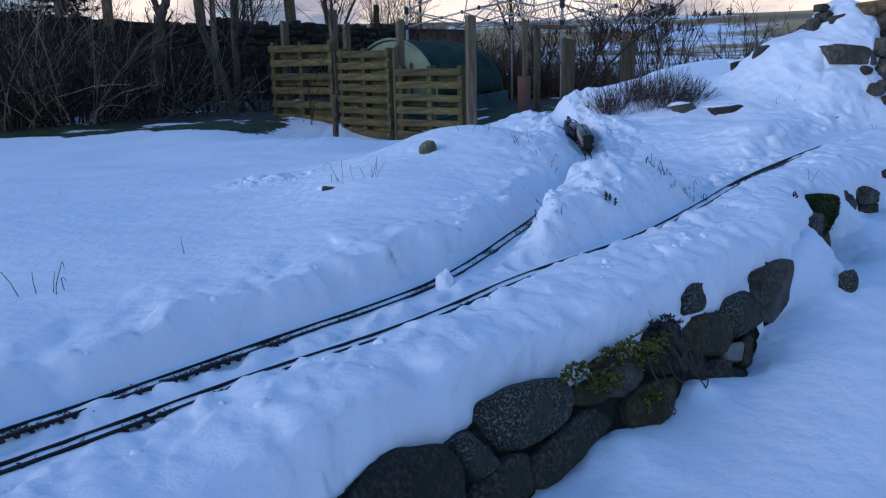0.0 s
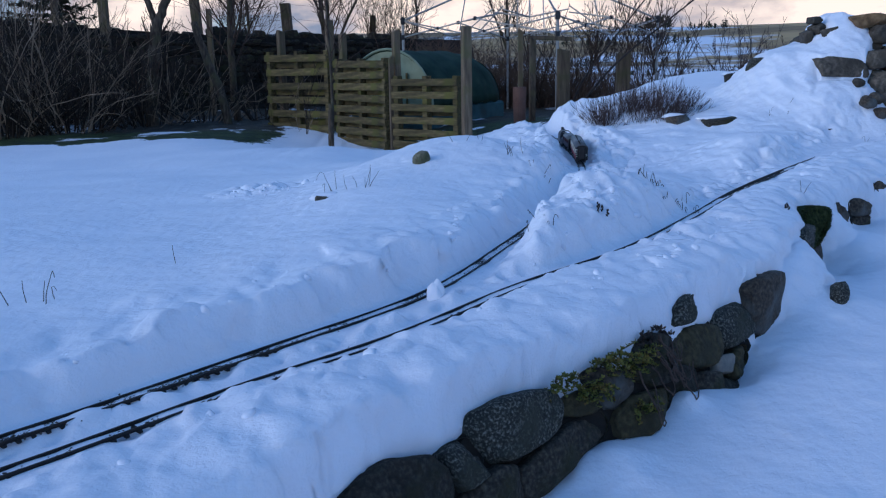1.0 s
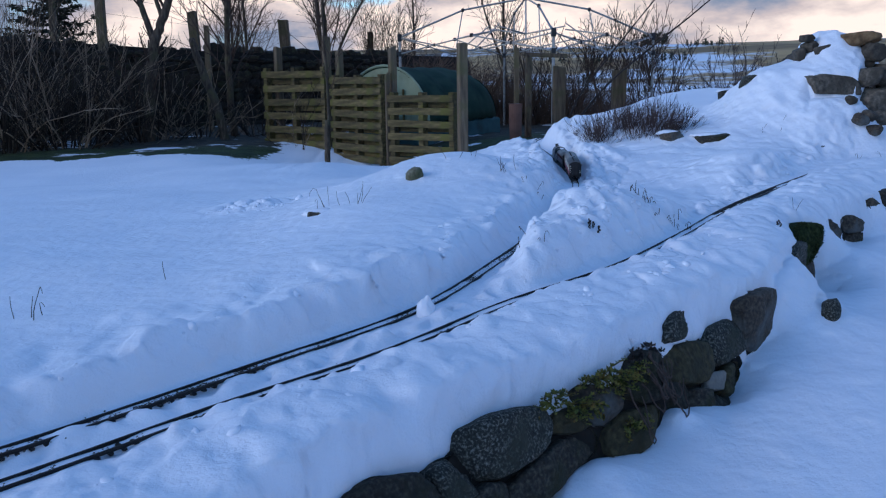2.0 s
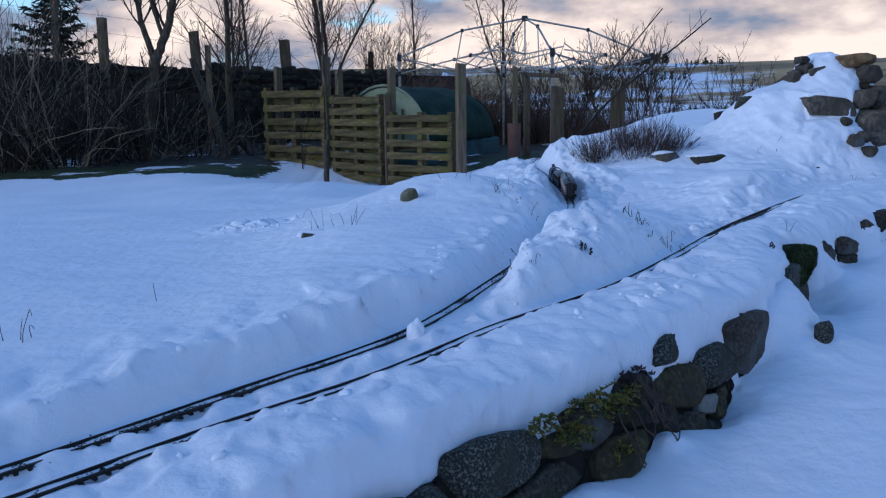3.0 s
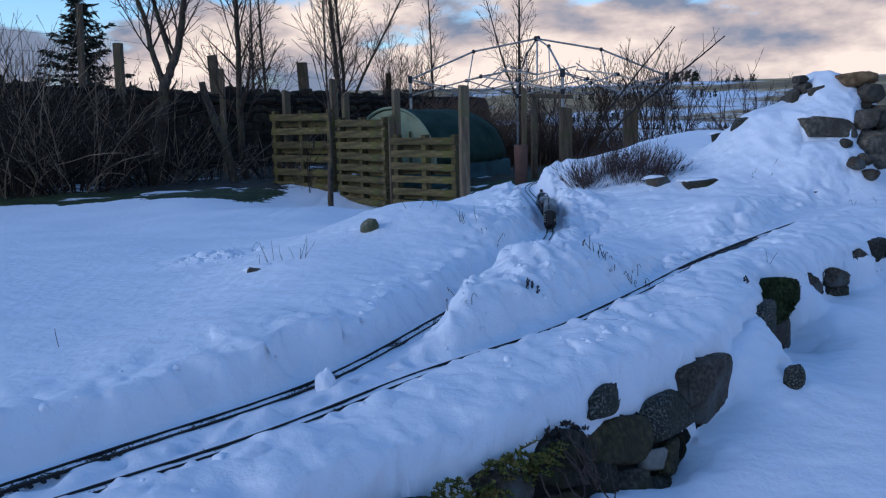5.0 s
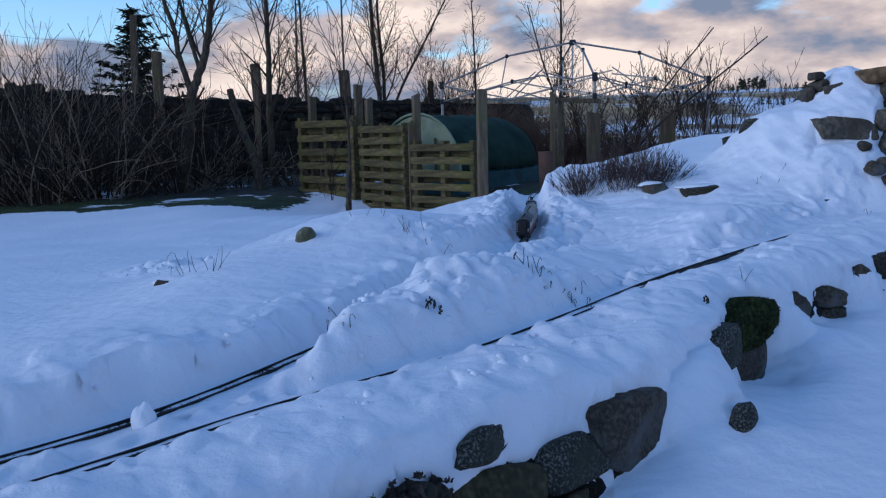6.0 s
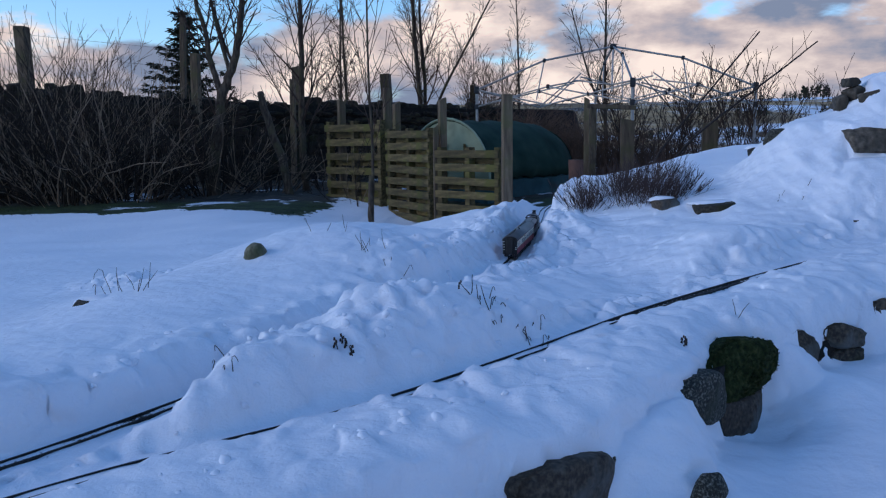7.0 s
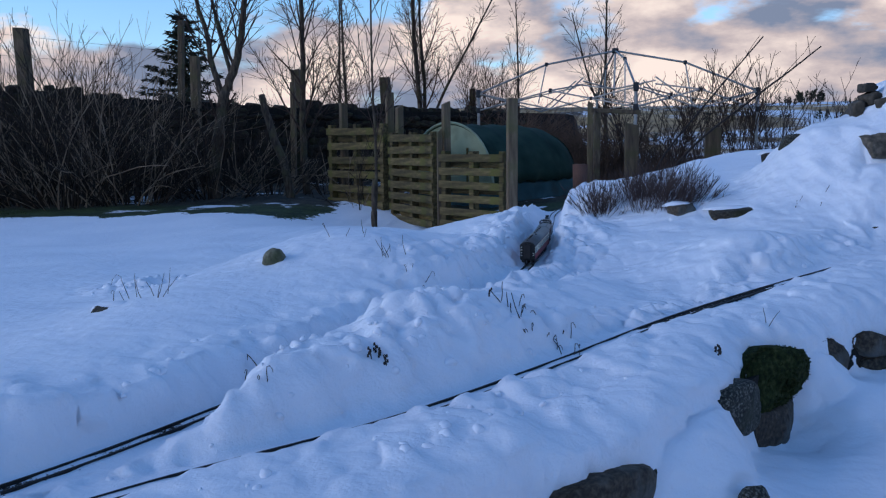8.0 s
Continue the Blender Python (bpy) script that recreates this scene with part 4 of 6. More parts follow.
# ---- crumbled snow thrown up by the digging ----
def snow_clods():
    r = random.Random(44)
    forms = []
    for k in range(6):
        bm = bmesh.new()
        bmesh.ops.create_icosphere(bm, subdivisions=2, radius=1.0)
        off = Vector((k * 9.1, k * 3.7, 0))
        for u in bm.verts:
            u.co *= 1 + 0.45 * noise.noise(u.co * 1.3 + off)
        bm.verts.ensure_lookup_table()
        forms.append(([u.co.copy() for u in bm.verts], [tuple(u.index for u in fc.verts) for fc in bm.faces]))
        bm.free()
    spots = []
    for line, lo, hi, n in ((LINE_A, 30, 125, 110), (LINE_B, 22, 140, 60)):
        for _ in range(n):
            p = line[r.randint(lo, hi)]
            off = r.choice((-1, 1)) * r.uniform(0.075, 0.24)
            a = r.uniform(-0.5, 0.5)
            spots.append((p[0] + off * 0.75 + a * 0.05, p[1] - off * 0.66 + a * 0.05, r.uniform(0.25, 1.0)))
    for _ in range(120):
        spots.append((r.gauss(0.64, 0.17), r.gauss(3.08, 0.24), r.uniform(0.4, 1.2)))
    for _ in range(50):
        spots.append((r.gauss(-0.95, 0.12), r.gauss(4.4, 0.06), r.uniform(0.5, 1.3)))
    for _ in range(110):
        spots.append((r.gauss(0.62, 0.16), r.gauss(4.75, 0.4), r.uniform(0.4, 1.4)))
    xs, ys = np.array([a[0] for a in spots]), np.array([a[1] for a in spots])
    zs = height(xs, ys)
    clear = np.minimum(np.abs(along(LINE_A, xs, ys)[0]), np.abs(along(LINE_B, xs, ys)[0]))
    wallside = along(WALL_LINE, xs, ys)[0]
    v, f = [], []
    for (x, y, k), z, c, w in zip(spots, zs, clear, wallside):
        if c < 0.062 or w > -0.12:
            continue
        size = 0.004 + 0.018 * k * r.random() ** 2.2
        pts, faces = r.choice(forms)
        m = pose(x, y, z - size * 0.3, r.uniform(-40, 40), r.uniform(-40, 40), r.uniform(0, 360)) @ Matrix.Diagonal((size, size * r.uniform(0.7, 1.1), size * r.uniform(0.55, 0.9), 1))
        base = len(v)
        v.extend(tuple(m @ u) for u in pts)
        f.extend(tuple(base + i for i in fc) for fc in faces)
    tagged(part("crumbled_snow", (v, f), CLEAN_SNOW, smooth=True), "crumbs and clods of dug snow beside the tracks", "snow", kind="stuff")


snow_clods()

# ---- pallet fence, posts ----
def pallet(name, a, b, z0, z1, slats, label, gap=0.5):
    """A pallet set on edge from a to b: face boards, stringers behind them and boards at the back."""
    a, b = Vector((*a, 0)), Vector((*b, 0))
    t = (b - a).normalized()
    length = (b - a).length
    yaw = math.degrees(math.atan2(t.y, t.x))
    root = thing(name, pose(a.x, a.y, z0, 0, 0, yaw), label, "pallet", "pallet fence panels")
    h = z1 - z0
    pitch = h / slats
    me = bpy.data.meshes.new("board")
    bm = box((length, 0.02, pitch * gap), bevel=0.003)
    bm.to_mesh(me)
    bm.free()
    finish(me, PALLET, False)
    r = random.Random(len(name) + int(h * 100) + slats)
    for i in range(slats):
        z = pitch * (i + 0.5)
        shared("board", me, pose(length / 2 + r.uniform(-0.015, 0.015), -0.055, z, r.uniform(-3, 3), r.uniform(-0.8, 0.8), 0), root)
        if i < slats - 1 and (gap > 0.56 or i % 2 == 0):
            shared("board", me, pose(length / 2, 0.055, z + pitch * 0.5 + r.uniform(-0.02, 0.02), 0, r.uniform(-0.8, 0.8), 0), root)
    for x in (0.05, length / 2, length - 0.05):
        part("stringer", box((0.075, 0.09, h), (x, 0, h / 2), 0.004), PALLET, root)
    return root


pallet("pallet", (-2.62, 12.62), (-1.60, 11.74), 0.42, 1.57, 6, "weathered greenish wooden pallet stood upright as fencing", 0.5)
pallet("pallet", (-1.50, 11.66), (-0.74, 10.64), 0.31, 1.45, 8, "mossy close-boarded wooden pallet tied to fence posts", 0.62)
pallet("pallet", (-0.66, 10.60), (0.14, 9.95), 0.33, 1.23, 6, "low wooden pallet gate with gaps between grey boards", 0.55)


def post(x, y, z0, z1, w, d=None, yaw=0, lean=(0, 0), label="square weathered wooden fence post", mat=None, group="fence posts"):
    bm = box((w, d or w, z1 - z0), (0, 0, (z1 - z0) / 2), 0.008)
    for v in bm.verts:
        if v.co.z > (z1 - z0) * 0.9:
            v.co.z += 0.02 * math.sin(v.co.x * 60 + x * 9)
    ob = part("fence_post", bm, mat or POST)
    ob.matrix_basis = pose(x, y, z0, lean[0], lean[1], yaw)
    return tagged(ob, label, "fence post", group)


post(0.205, 9.75, 0.3, 1.785, 0.10, yaw=20, label="tall weathered gate post streaked with green algae")
post(-0.64, 10.70, 0.25, 1.78, 0.085, yaw=30, label="weathered post where two pallets meet")
post(-0.70, 10.60, 0.25, 1.46, 0.06, yaw=20, label="thin wooden post tied to a pallet")
post(-1.42, 11.72, 0.3, 1.78, 0.085, yaw=40, label="weathered fence post behind a pallet")
post(-1.66, 12.2, 0.3, 1.98, 0.10, yaw=30, label="thick tall fence post behind a pallet")
post(-2.42, 12.60, 0.3, 1.86, 0.095, yaw=40, label="weathered fence post at the pallet end")
post(1.06, 11.0, 0.4, 1.66, 0.075, mat=BARK, yaw=10, label="dark wooden gate post with a latch")
post(1.45, 11.0, 0.4, 1.52, 0.15, 0.12, yaw=5, label="broad grey timber post beside the gate")
post(2.60, 13.0, 0.4, 1.50, 0.20, 0.14, yaw=0, label="broad grey timber post in the snow")
post(0.98, 11.9, 0.4, 1.80, 0.07, label="thin dark post behind the gate")
part_bar = part("gate_rail", box((0.55, 0.05, 0.05), (0, 0, 0), 0.006), POST)
part_bar.matrix_basis = pose(1.27, 11.0, 1.66, 0, 3, 0)
tagged(part_bar, "wooden top rail between two gate posts", "gate rail")

# ---- drystone dyke ----
DYKE = [(-15.0, 9.5), (-10.2, 12.8), (-5.6, 17.5), (-0.3, 22.0), (0.6, 23.5)]


def dyke_top(k):
    return 2.24 + 0.10 * math.sin(k * 9) - 0.9 * max(0, k - 0.45) - 3.0 * max(0, k - 0.84)


def build_dyke():
    root = thing("drystone_dyke", Matrix.Identity(4), "tall dark drystone field wall grown with moss", "stone wall", kind="structure")
    r = random.Random(77)
    line = spline([(x, y, 0) for x, y in DYKE], 40)
    d = stations(line)
    v, f = [], []
    for i, p in enumerate(line):
        a, b = line[max(0, i - 1)], line[min(len(line) - 1, i + 1)]
        t = Vector((*(b - a)[:2], 0)).normalized()
        n = Vector((t.y, -t.x, 0))
        top = dyke_top(i / len(line)) - 0.05
        for off, z in ((0.30, 0.0), (0.16, top), (-0.16, top), (-0.30, 0.0)):
            q = Vector(p) + n * off
            v.append((q.x, q.y, z))
    for i in range(len(line) - 1):
        for j in range(3):
            f.append((i * 4 + j, i * 4 + j + 1, i * 4 + 5 + j, i * 4 + 4 + j))
    part("dyke_core", (v, f), SOIL, root)
    meshes = []
    for k in range(12):
        me = bpy.data.meshes.new("stone")
        bm = boulder(1, 1, 1, 700 + k, 0.9, 3 if k < 6 else 2, True)
        bm.to_mesh(me)
        bm.free()
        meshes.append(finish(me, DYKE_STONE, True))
    total = d[-1]
    rest = Tubes()

    def place(s, z, w, h, off, keep):
        p = Vector([float(np.interp(s, d, line[:, k])) for k in range(3)])
        q = Vector([float(np.interp(s + 0.1, d, line[:, k])) for k in range(3)])
        t = (q - p).normalized()
        n = Vector((t.y, -t.x, 0))
        c = p + n * off
        m = pose(c.x, c.y, z, r.uniform(-8, 8), r.uniform(-10, 10), math.degrees(math.atan2(t.y, t.x)) + r.uniform(-10, 10)) @ Matrix.Diagonal((w, r.uniform(0.2, 0.3), h, 1))
        me = r.choice(meshes)
        if keep:
            ob = shared("stone", me, m, root)
            return
        base = len(rest.v)
        rest.v.extend(tuple(m @ u.co) for u in me.vertices)
        rest.f.extend(tuple(base + i for i in poly.vertices) for poly in me.polygons)

    count = 0
    s = 0.2
    while s < total - 0.2:
        top = dyke_top(s / total)
        keep = 5.5 < s < 20
        w = r.uniform(0.16, 0.42)
        place(s, top - 0.05 + r.uniform(-0.07, 0.07), w, r.uniform(0.14, 0.32), 0.0, keep)
        s += w * 0.72
    z = 0.25
    while z < 2.35:
        s = r.uniform(0.1, 0.4)
        h = r.uniform(0.10, 0.19)
        while s < total - 0.2:
            w = r.uniform(0.14, 0.42)
            if z < dyke_top(s / total) - 0.08:
                place(s, z + r.uniform(-0.035, 0.035), w * 1.05, h * r.uniform(0.8, 1.35), r.uniform(0.20, 0.25) - 0.055 * z, z > 1.5 and 6 < s < 19)
            s += w
        z += h
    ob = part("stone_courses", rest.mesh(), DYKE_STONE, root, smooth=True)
    ob["kind"] = "stuff"


build_dyke()
for x, y, z0, z1, w in ((-8.5, 14.3, 1.6, 3.3, 0.19), (-4.4, 16.0, 0.3, 2.40, 0.09), (-6.0, 21.0, 1.4, 3.05, 0.2), (-3.91, 21.5, 1.0, 2.86, 0.23), (-1.95, 22.0, 1.2, 2.6, 0.14), (-12.7, 28.0, 1.0, 5.35, 0.17), (-6.46, 16.4, 1.4, 2.95, 0.15)):
    post(x, y, z0, z1, w, label="old wooden strainer post standing above the dyke", group="dyke posts", lean=(random.uniform(-1, 1), random.uniform(-3, 3)))
wire = Tubes()
for dz in (0.0, -0.35):
    pts = [(-15.5, 11.5, 3.3 + dz), (-9.05, 14.0, 3.2 + dz), (-7.2, 18.5, 3.2 + dz), (-5.55, 20.5, 3.0 + dz), (-2.9, 23, 2.8 + dz)]
    wire.add(pts, 0.0035, 0.0035, 4)
tagged(part("fence_wire", wire.mesh(), RAIL), "rusty fence wires strung above the dyke", "wire")

# ---- dome shelter, pot ----
TARP = material("green_tarpaulin", [(0.010, 0.024, 0.016), (0.02, 0.042, 0.03), (0.035, 0.06, 0.042)], 3, 6, 0.85, spec=0.15, bump=0.3, bump_scale=9, dist=0.03)
PALE_SHEET = material("pale_green_sheet", [(0.20, 0.25, 0.16), (0.28, 0.33, 0.22)], 3, 6, 0.5, bump=0.1, stain=(0.16, 0.19, 0.12))
BLUE_TANK = material("blue_tank", [(0.02, 0.055, 0.062), (0.045, 0.10, 0.11)], 4, 6, 0.7, spec=0.2, bump=0.1, stain=(0.03, 0.05, 0.05))
CLAY = material("clay_pipe", [(0.10, 0.05, 0.036), (0.16, 0.085, 0.06)], 8, 6, 0.85)


def build_shelter():
    root = thing("garden_shelter", pose(-0.86, 12.2, 0.30, 0, 0, 55), "barrel-shaped garden shelter in green tarpaulin with pale end", "shelter")
    r, length, spring = 0.78, 1.95, 0.50
    v, f, n, k = [], [], 14, 18
    for i in range(n + 1):
        x = length * i / n
        rr = r * (1 - 0.04 * math.sin(i * 2.1) ** 2) * (1.0 - 0.16 * (max(0, i - 9) / 5) ** 2)
        for j in range(k + 1):
            a = math.pi * j / k
            v.append((x, rr * math.cos(a), spring + rr * 0.98 * math.sin(a) + (0.02 * math.sin(i * 3 + j) if j in (0, k) else 0)))
    for i in range(n):
        for j in range(k):
            f.append((i * (k + 1) + j, i * (k + 1) + j + 1, (i + 1) * (k + 1) + j + 1, (i + 1) * (k + 1) + j))
    ob = part("cover", (v, f), TARP, root, "dark green tarpaulin cover", True)
    sol = ob.modifiers.new("thick", "SOLIDIFY")
    sol.thickness = 0.012
    v = [(0.01, 0, spring)] + [(0.01, r * 0.98 * math.cos(math.pi * j / k), spring + r * 0.96 * math.sin(math.pi * j / k)) for j in range(k + 1)]
    v += [(x + 0.02, y, z) for x, y, z in v]
    m = k + 2
    f = [(0, j + 1, j + 2) for j in range(k)] + [(m, m + j + 2, m + j + 1) for j in range(k)]
    part("end_sheet", (v, f), PALE_SHEET, root, "pale green translucent end sheet")
    ring = Tubes()
    ring.add([(-0.005, r * math.cos(math.pi * j / k), spring + r * math.sin(math.pi * j / k)) for j in range(k + 1)], 0.018, 0.018, 6)
    part("hoop", ring.mesh(), PALE_SHEET, root)
    part("far_end", (lambda w: ([(length, 0, spring)] + [(length, w * math.cos(math.pi * j / k), spring + w * math.sin(math.pi * j / k)) for j in range(k + 1)], [(0, j + 2, j + 1) for j in range(k)]))(r * 0.82), TARP, root)
    part("base_tank", box((length * 0.98, r * 1.9, spring), (length / 2, 0, spring / 2), 0.03), BLUE_TANK, root, "faded blue plastic base")
    for y in (-0.35, 0.0, 0.35):
        part("end_rib", box((0.02, 0.03, 0.5), (-0.02, y, spring + 0.2), 0.004), PALLET, root)


build_shelter()
bm = rod((0, 0, 0), (0, 0, 0.52), 0.072, 0.085, 20)
pipe = part("clay_pipe", bm, CLAY, smooth=False)
pipe.matrix_basis = pose(0.88, 10.75, 0.55)
tagged(pipe, "upright reddish clay pipe used as a planter", "clay pipe")

# ---- folding gazebo frame ----
ALU = material("gazebo_steel", [(0.22, 0.22, 0.22), (0.36, 0.36, 0.35)], 12, 4, 0.45, metal=0.6, bump=0.05)
JOINT = material("black_plastic", [(0.012, 0.012, 0.014), (0.03, 0.03, 0.032)], 20, 3, 0.5, bump=0)


def build_gazebo():
    near, right, left = Vector((1.56, 12.56, 2.02)), Vector((3.38, 14.24, 2.02)), Vector((-0.75, 14.35, 2.06))
    back = left + right - near
    mid = (left + right) / 2
    apex = Vector((1.33, 14.55, 2.68))
    root = thing("gazebo_frame", Matrix.Identity(4), "bare folding gazebo frame of steel tubes without its canopy", "gazebo")
    corners = [near, right, back, left]
    for c in corners:
        g = 0.4
        part("leg", rod((c.x, c.y, g), tuple(c), 0.022, n=8), ALU, root)
        part("joint", box((0.07, 0.07, 0.12), tuple(c), 0.01), JOINT, root)
        part("slider", box((0.065, 0.065, 0.08), (c.x, c.y, c.z - 0.26), 0.01), JOINT, root)

    def bar(a, b, r=0.011):
        part("strut", rod(tuple(a), tuple(b), r, n=6), ALU, root)

    low = Vector((0, 0, -0.26))
    for a, b in zip(corners, corners[1:] + corners[:1]):
        n = 2
        for i in range(n):
            p, q = a.lerp(b, i / n), a.lerp(b, (i + 1) / n)
            bar(p, q + low)
            bar(p + low, q)
            part("joint", box((0.04, 0.04, 0.05), tuple((p + q) / 2 + low / 2), 0.008), JOINT, root)
        part("joint", box((0.05, 0.05, 0.06), tuple(a.lerp(b, 0.5)), 0.008), JOINT, root)
        m = a.lerp(b, 0.5)
        bar(m, m.lerp(mid + Vector((0, 0, 0.2)), 0.5))
        bar(m + low, m.lerp(mid + Vector((0, 0, 0.2)), 0.5) + Vector((0, 0, 0.1)))
        bar(m.lerp(mid, 0.5) + Vector((0, 0, 0.15)), mid + Vector((0, 0, 0.05)), 0.011)
    for c in corners:
        knee = c.lerp(apex, 0.5) + Vector((0, 0, 0.12))
        bar(c, knee, 0.015)
        bar(knee, apex, 0.015)
        bar(knee, c.lerp(mid, 0.45) + low * 0.6, 0.010)
        part("joint", box((0.05, 0.05, 0.06), tuple(knee), 0.01), JOINT, root)
    bar(apex, mid + Vector((0, 0, -0.05)), 0.016)
    part("crown_joint", box((0.10, 0.10, 0.08), tuple(apex), 0.015), JOINT, root)


build_gazebo()


# ---- trees and shrubs ----
def wander(r, start, way, length, steps, bend=0.12, lift=0.0):
    """Points of a crooked shoot."""
    p, d = Vector(start), Vector(way).normalized()
    out = [p.copy()]
    for _ in range(steps):
        d = (d + Vector((r.uniform(-bend, bend), r.uniform(-bend, bend), r.uniform(-bend, bend) + lift))).normalized()
        p = p + d * (length / steps)
        out.append(p.copy())
    return out


def fork(r, tubes, pts, r0, r1, depth, spread, density, lift=0.03, sides=5):
    """Branches off a shoot, and twigs off these."""
    length = sum((b - a).length for a, b in zip(pts[:-1], pts[1:]))
    n = max(2, int(density * (len(pts) - 1)))
    for i in range(n):
        k = r.uniform(0.25, 0.98)
        j = min(int(k * (len(pts) - 1)), len(pts) - 2)
        f = k * (len(pts) - 1) - j
        p = pts[j].lerp(pts[j + 1], f)
        d = (pts[j + 1] - pts[j]).normalized()
        side = Vector((r.uniform(-1, 1), r.uniform(-1, 1), r.uniform(-0.3, 0.7))).normalized()
        way = d * (1 - spread) + side * spread + Vector((0, 0, 0.15))
        l = length * r.uniform(0.28, 0.5) * (1.15 - 0.6 * k)
        rr = (r0 + (r1 - r0) * k) * r.uniform(0.28, 0.48)
        rr = max(rr, 0.0036)
        child = wander(r, p, way, l, 4 if depth > 0 else 3, 0.16, lift)
        tubes.add(child, rr, max(rr * 0.35, 0.002), sides if depth > 1 else 3)
        if depth > 0:
            fork(r, tubes, child, rr, rr * 0.35, depth - 1, spread, density * 0.8, lift, sides)


def shoot(r, tubes, start, way, length, r0, level, rise=0.05, gap=0.17):
    """A limb that sweeps upwards, with side shoots set alternately along it."""
    steps = max(3, int(length / 0.16))
    pts = wander(r, start, way, length, steps, 0.10, rise)
    tubes.add(pts, r0, max(r0 * 0.3, 0.0034), 5 if level > 1 else 4 if level > 0 else 3)
    if level <= 0:
        return
    s = length * r.uniform(0.12, 0.25)
    turn = r.uniform(0, 6.283)
    while s < length * 0.97:
        k = s / length * steps
        j = min(int(k), steps - 1)
        p = pts[j].lerp(pts[j + 1], k - j)
        d = (pts[j + 1] - pts[j]).normalized()
        a = d.orthogonal().normalized()
        b = d.cross(a)
        side = a * math.cos(turn) + b * math.sin(turn)
        rest = length - s
        l = min(rest * r.uniform(0.45, 0.85), length * 0.55) + 0.06
        shoot(r, tubes, p, d * r.uniform(0.75, 1.1) + side * r.uniform(0.55, 0.95), l, max(0.0038, r0 * (1 - 0.7 * s / length) * r.uniform(0.4, 0.65)), level - 1, rise, gap * 0.85)
        turn += 2.4 + r.uniform(-0.5, 0.5)
        s += gap * r.uniform(0.5, 1.3)


def tree(x, y, z, ways, seed, label, depth=2, spread=0.75, gap=0.24, low=0.3, category="tree", group="bare trees", bark=None):
    """A bare tree: one or more stems, each a list of points with its thickness, and the crown they carry."""
    r = random.Random(seed)
    root = thing("bare_tree", pose(x, y, z), label, category, group)
    stem, crown = Tubes(), Tubes()
    for pts, r0, r1 in ways:
        line = [Vector(p) for p in spline([tuple(q) for q in pts], 6)]
        fine = [q + Vector((r.uniform(-1, 1), r.uniform(-1, 1), 0)) * r0 * 0.16 for q in line]
        stem.add(fine, r0, r1, 10)
        if depth < 0:
            continue
        total = sum((b - a).length for a, b in zip(fine[:-1], fine[1:]))
        s, turn = total * low, r.uniform(0, 6.283)
        while s < total * 0.98:
            k = s / total * (len(fine) - 1)
            j = min(int(k), len(fine) - 2)
            p = fine[j].lerp(fine[j + 1], k - j)
            side = Vector((math.cos(turn), math.sin(turn), 0))
            up = Vector((0, 0, 1)) * r.uniform(0.75, 1.25) + (fine[j + 1] - fine[j]).normalized() * 0.3
            l = (0.35 + 0.46 * (total - s)) * r.uniform(0.5, 1.1)
            rr = min((r0 + (r1 - r0) * s / total) * r.uniform(0.25, 0.42), 0.03)
            shoot(r, crown, p, side * spread + up, min(l, 1.7), max(rr, 0.005), depth - 1)
            turn += 2.4 + r.uniform(-0.6, 0.6)
            s += gap * 0.66 * r.uniform(0.6, 1.4)
    part("trunk", stem.mesh(), bark or BARK, root, smooth=True)
    if crown.v:
        part("crown", crown.mesh(), TWIG, root, "leafless twigs")
    return root


tree(-4.36, 12.6, 0.35, [([(-0.03, 0, 0), (0.0, 0, 0.6), (0.10, 0, 1.2), (0.20, 0, 1.72)], 0.10, 0.072),
                         ([(0.18, 0, 1.62), (0.03, 0, 2.05), (-0.06, 0.05, 2.5), (-0.24, 0.1, 3.1), (-0.40, 0.1, 4.3)], 0.048, 0.022),
                         ([(0.19, 0, 1.66), (0.36, 0, 2.05), (0.50, -0.05, 2.5), (0.58, -0.1, 3.0), (0.70, 0, 4.6)], 0.066, 0.03),
                         ([(0.30, 0, 1.95), (0.14, 0.05, 2.5), (0.02, 0.1, 3.0), (-0.05, 0.1, 4.0)], 0.032, 0.015)], 1, "grey bare tree forking into long stems before the dyke", 3, 0.8, 0.30, 0.25)
tree(-3.42, 12.9, 0.3, [([(0.10, 0, 0), (0.02, 0, 0.6), (-0.22, 0.05, 1.3), (-0.36, 0.1, 1.72)], 0.07, 0.05)], 2, "leaning mossy stub of a dead tree", -1)
tree(-3.45, 14.0, 0.3, [([(0, 0, 0), (-0.06, 0, 1.2), (-0.02, 0, 2.6), (-0.08, 0, 4.6)], 0.065, 0.025)], 3, "slender bare tree with upswept branches", 3, 0.75, 0.26, 0.28)
tree(-1.44, 10.5, 0.33, [([(0, 0, 0), (0.02, 0, 0.9), (-0.01, 0, 1.8), (0.0, 0, 3.4)], 0.020, 0.008)], 4, "thin bare sapling beside the pallet fence", 2, 0.7, 0.22, 0.3)
tree(-1.45, 10.48, 0.33, [([(0, 0, 0), (0.0, 0, 0.28), (0.01, 0, 0.58)], 0.034, 0.028)], 44, "short stake that props a sapling", -1, category="stake", group="stakes")
tree(-5.9, 24.0, 0.3, [([(0, 0, 0), (0.0, 0, 2.2), (0.05, 0, 5.2)], 0.06, 0.015)], 5, "young bare tree beyond the dyke", 3, 0.75, 0.28, 0.3)
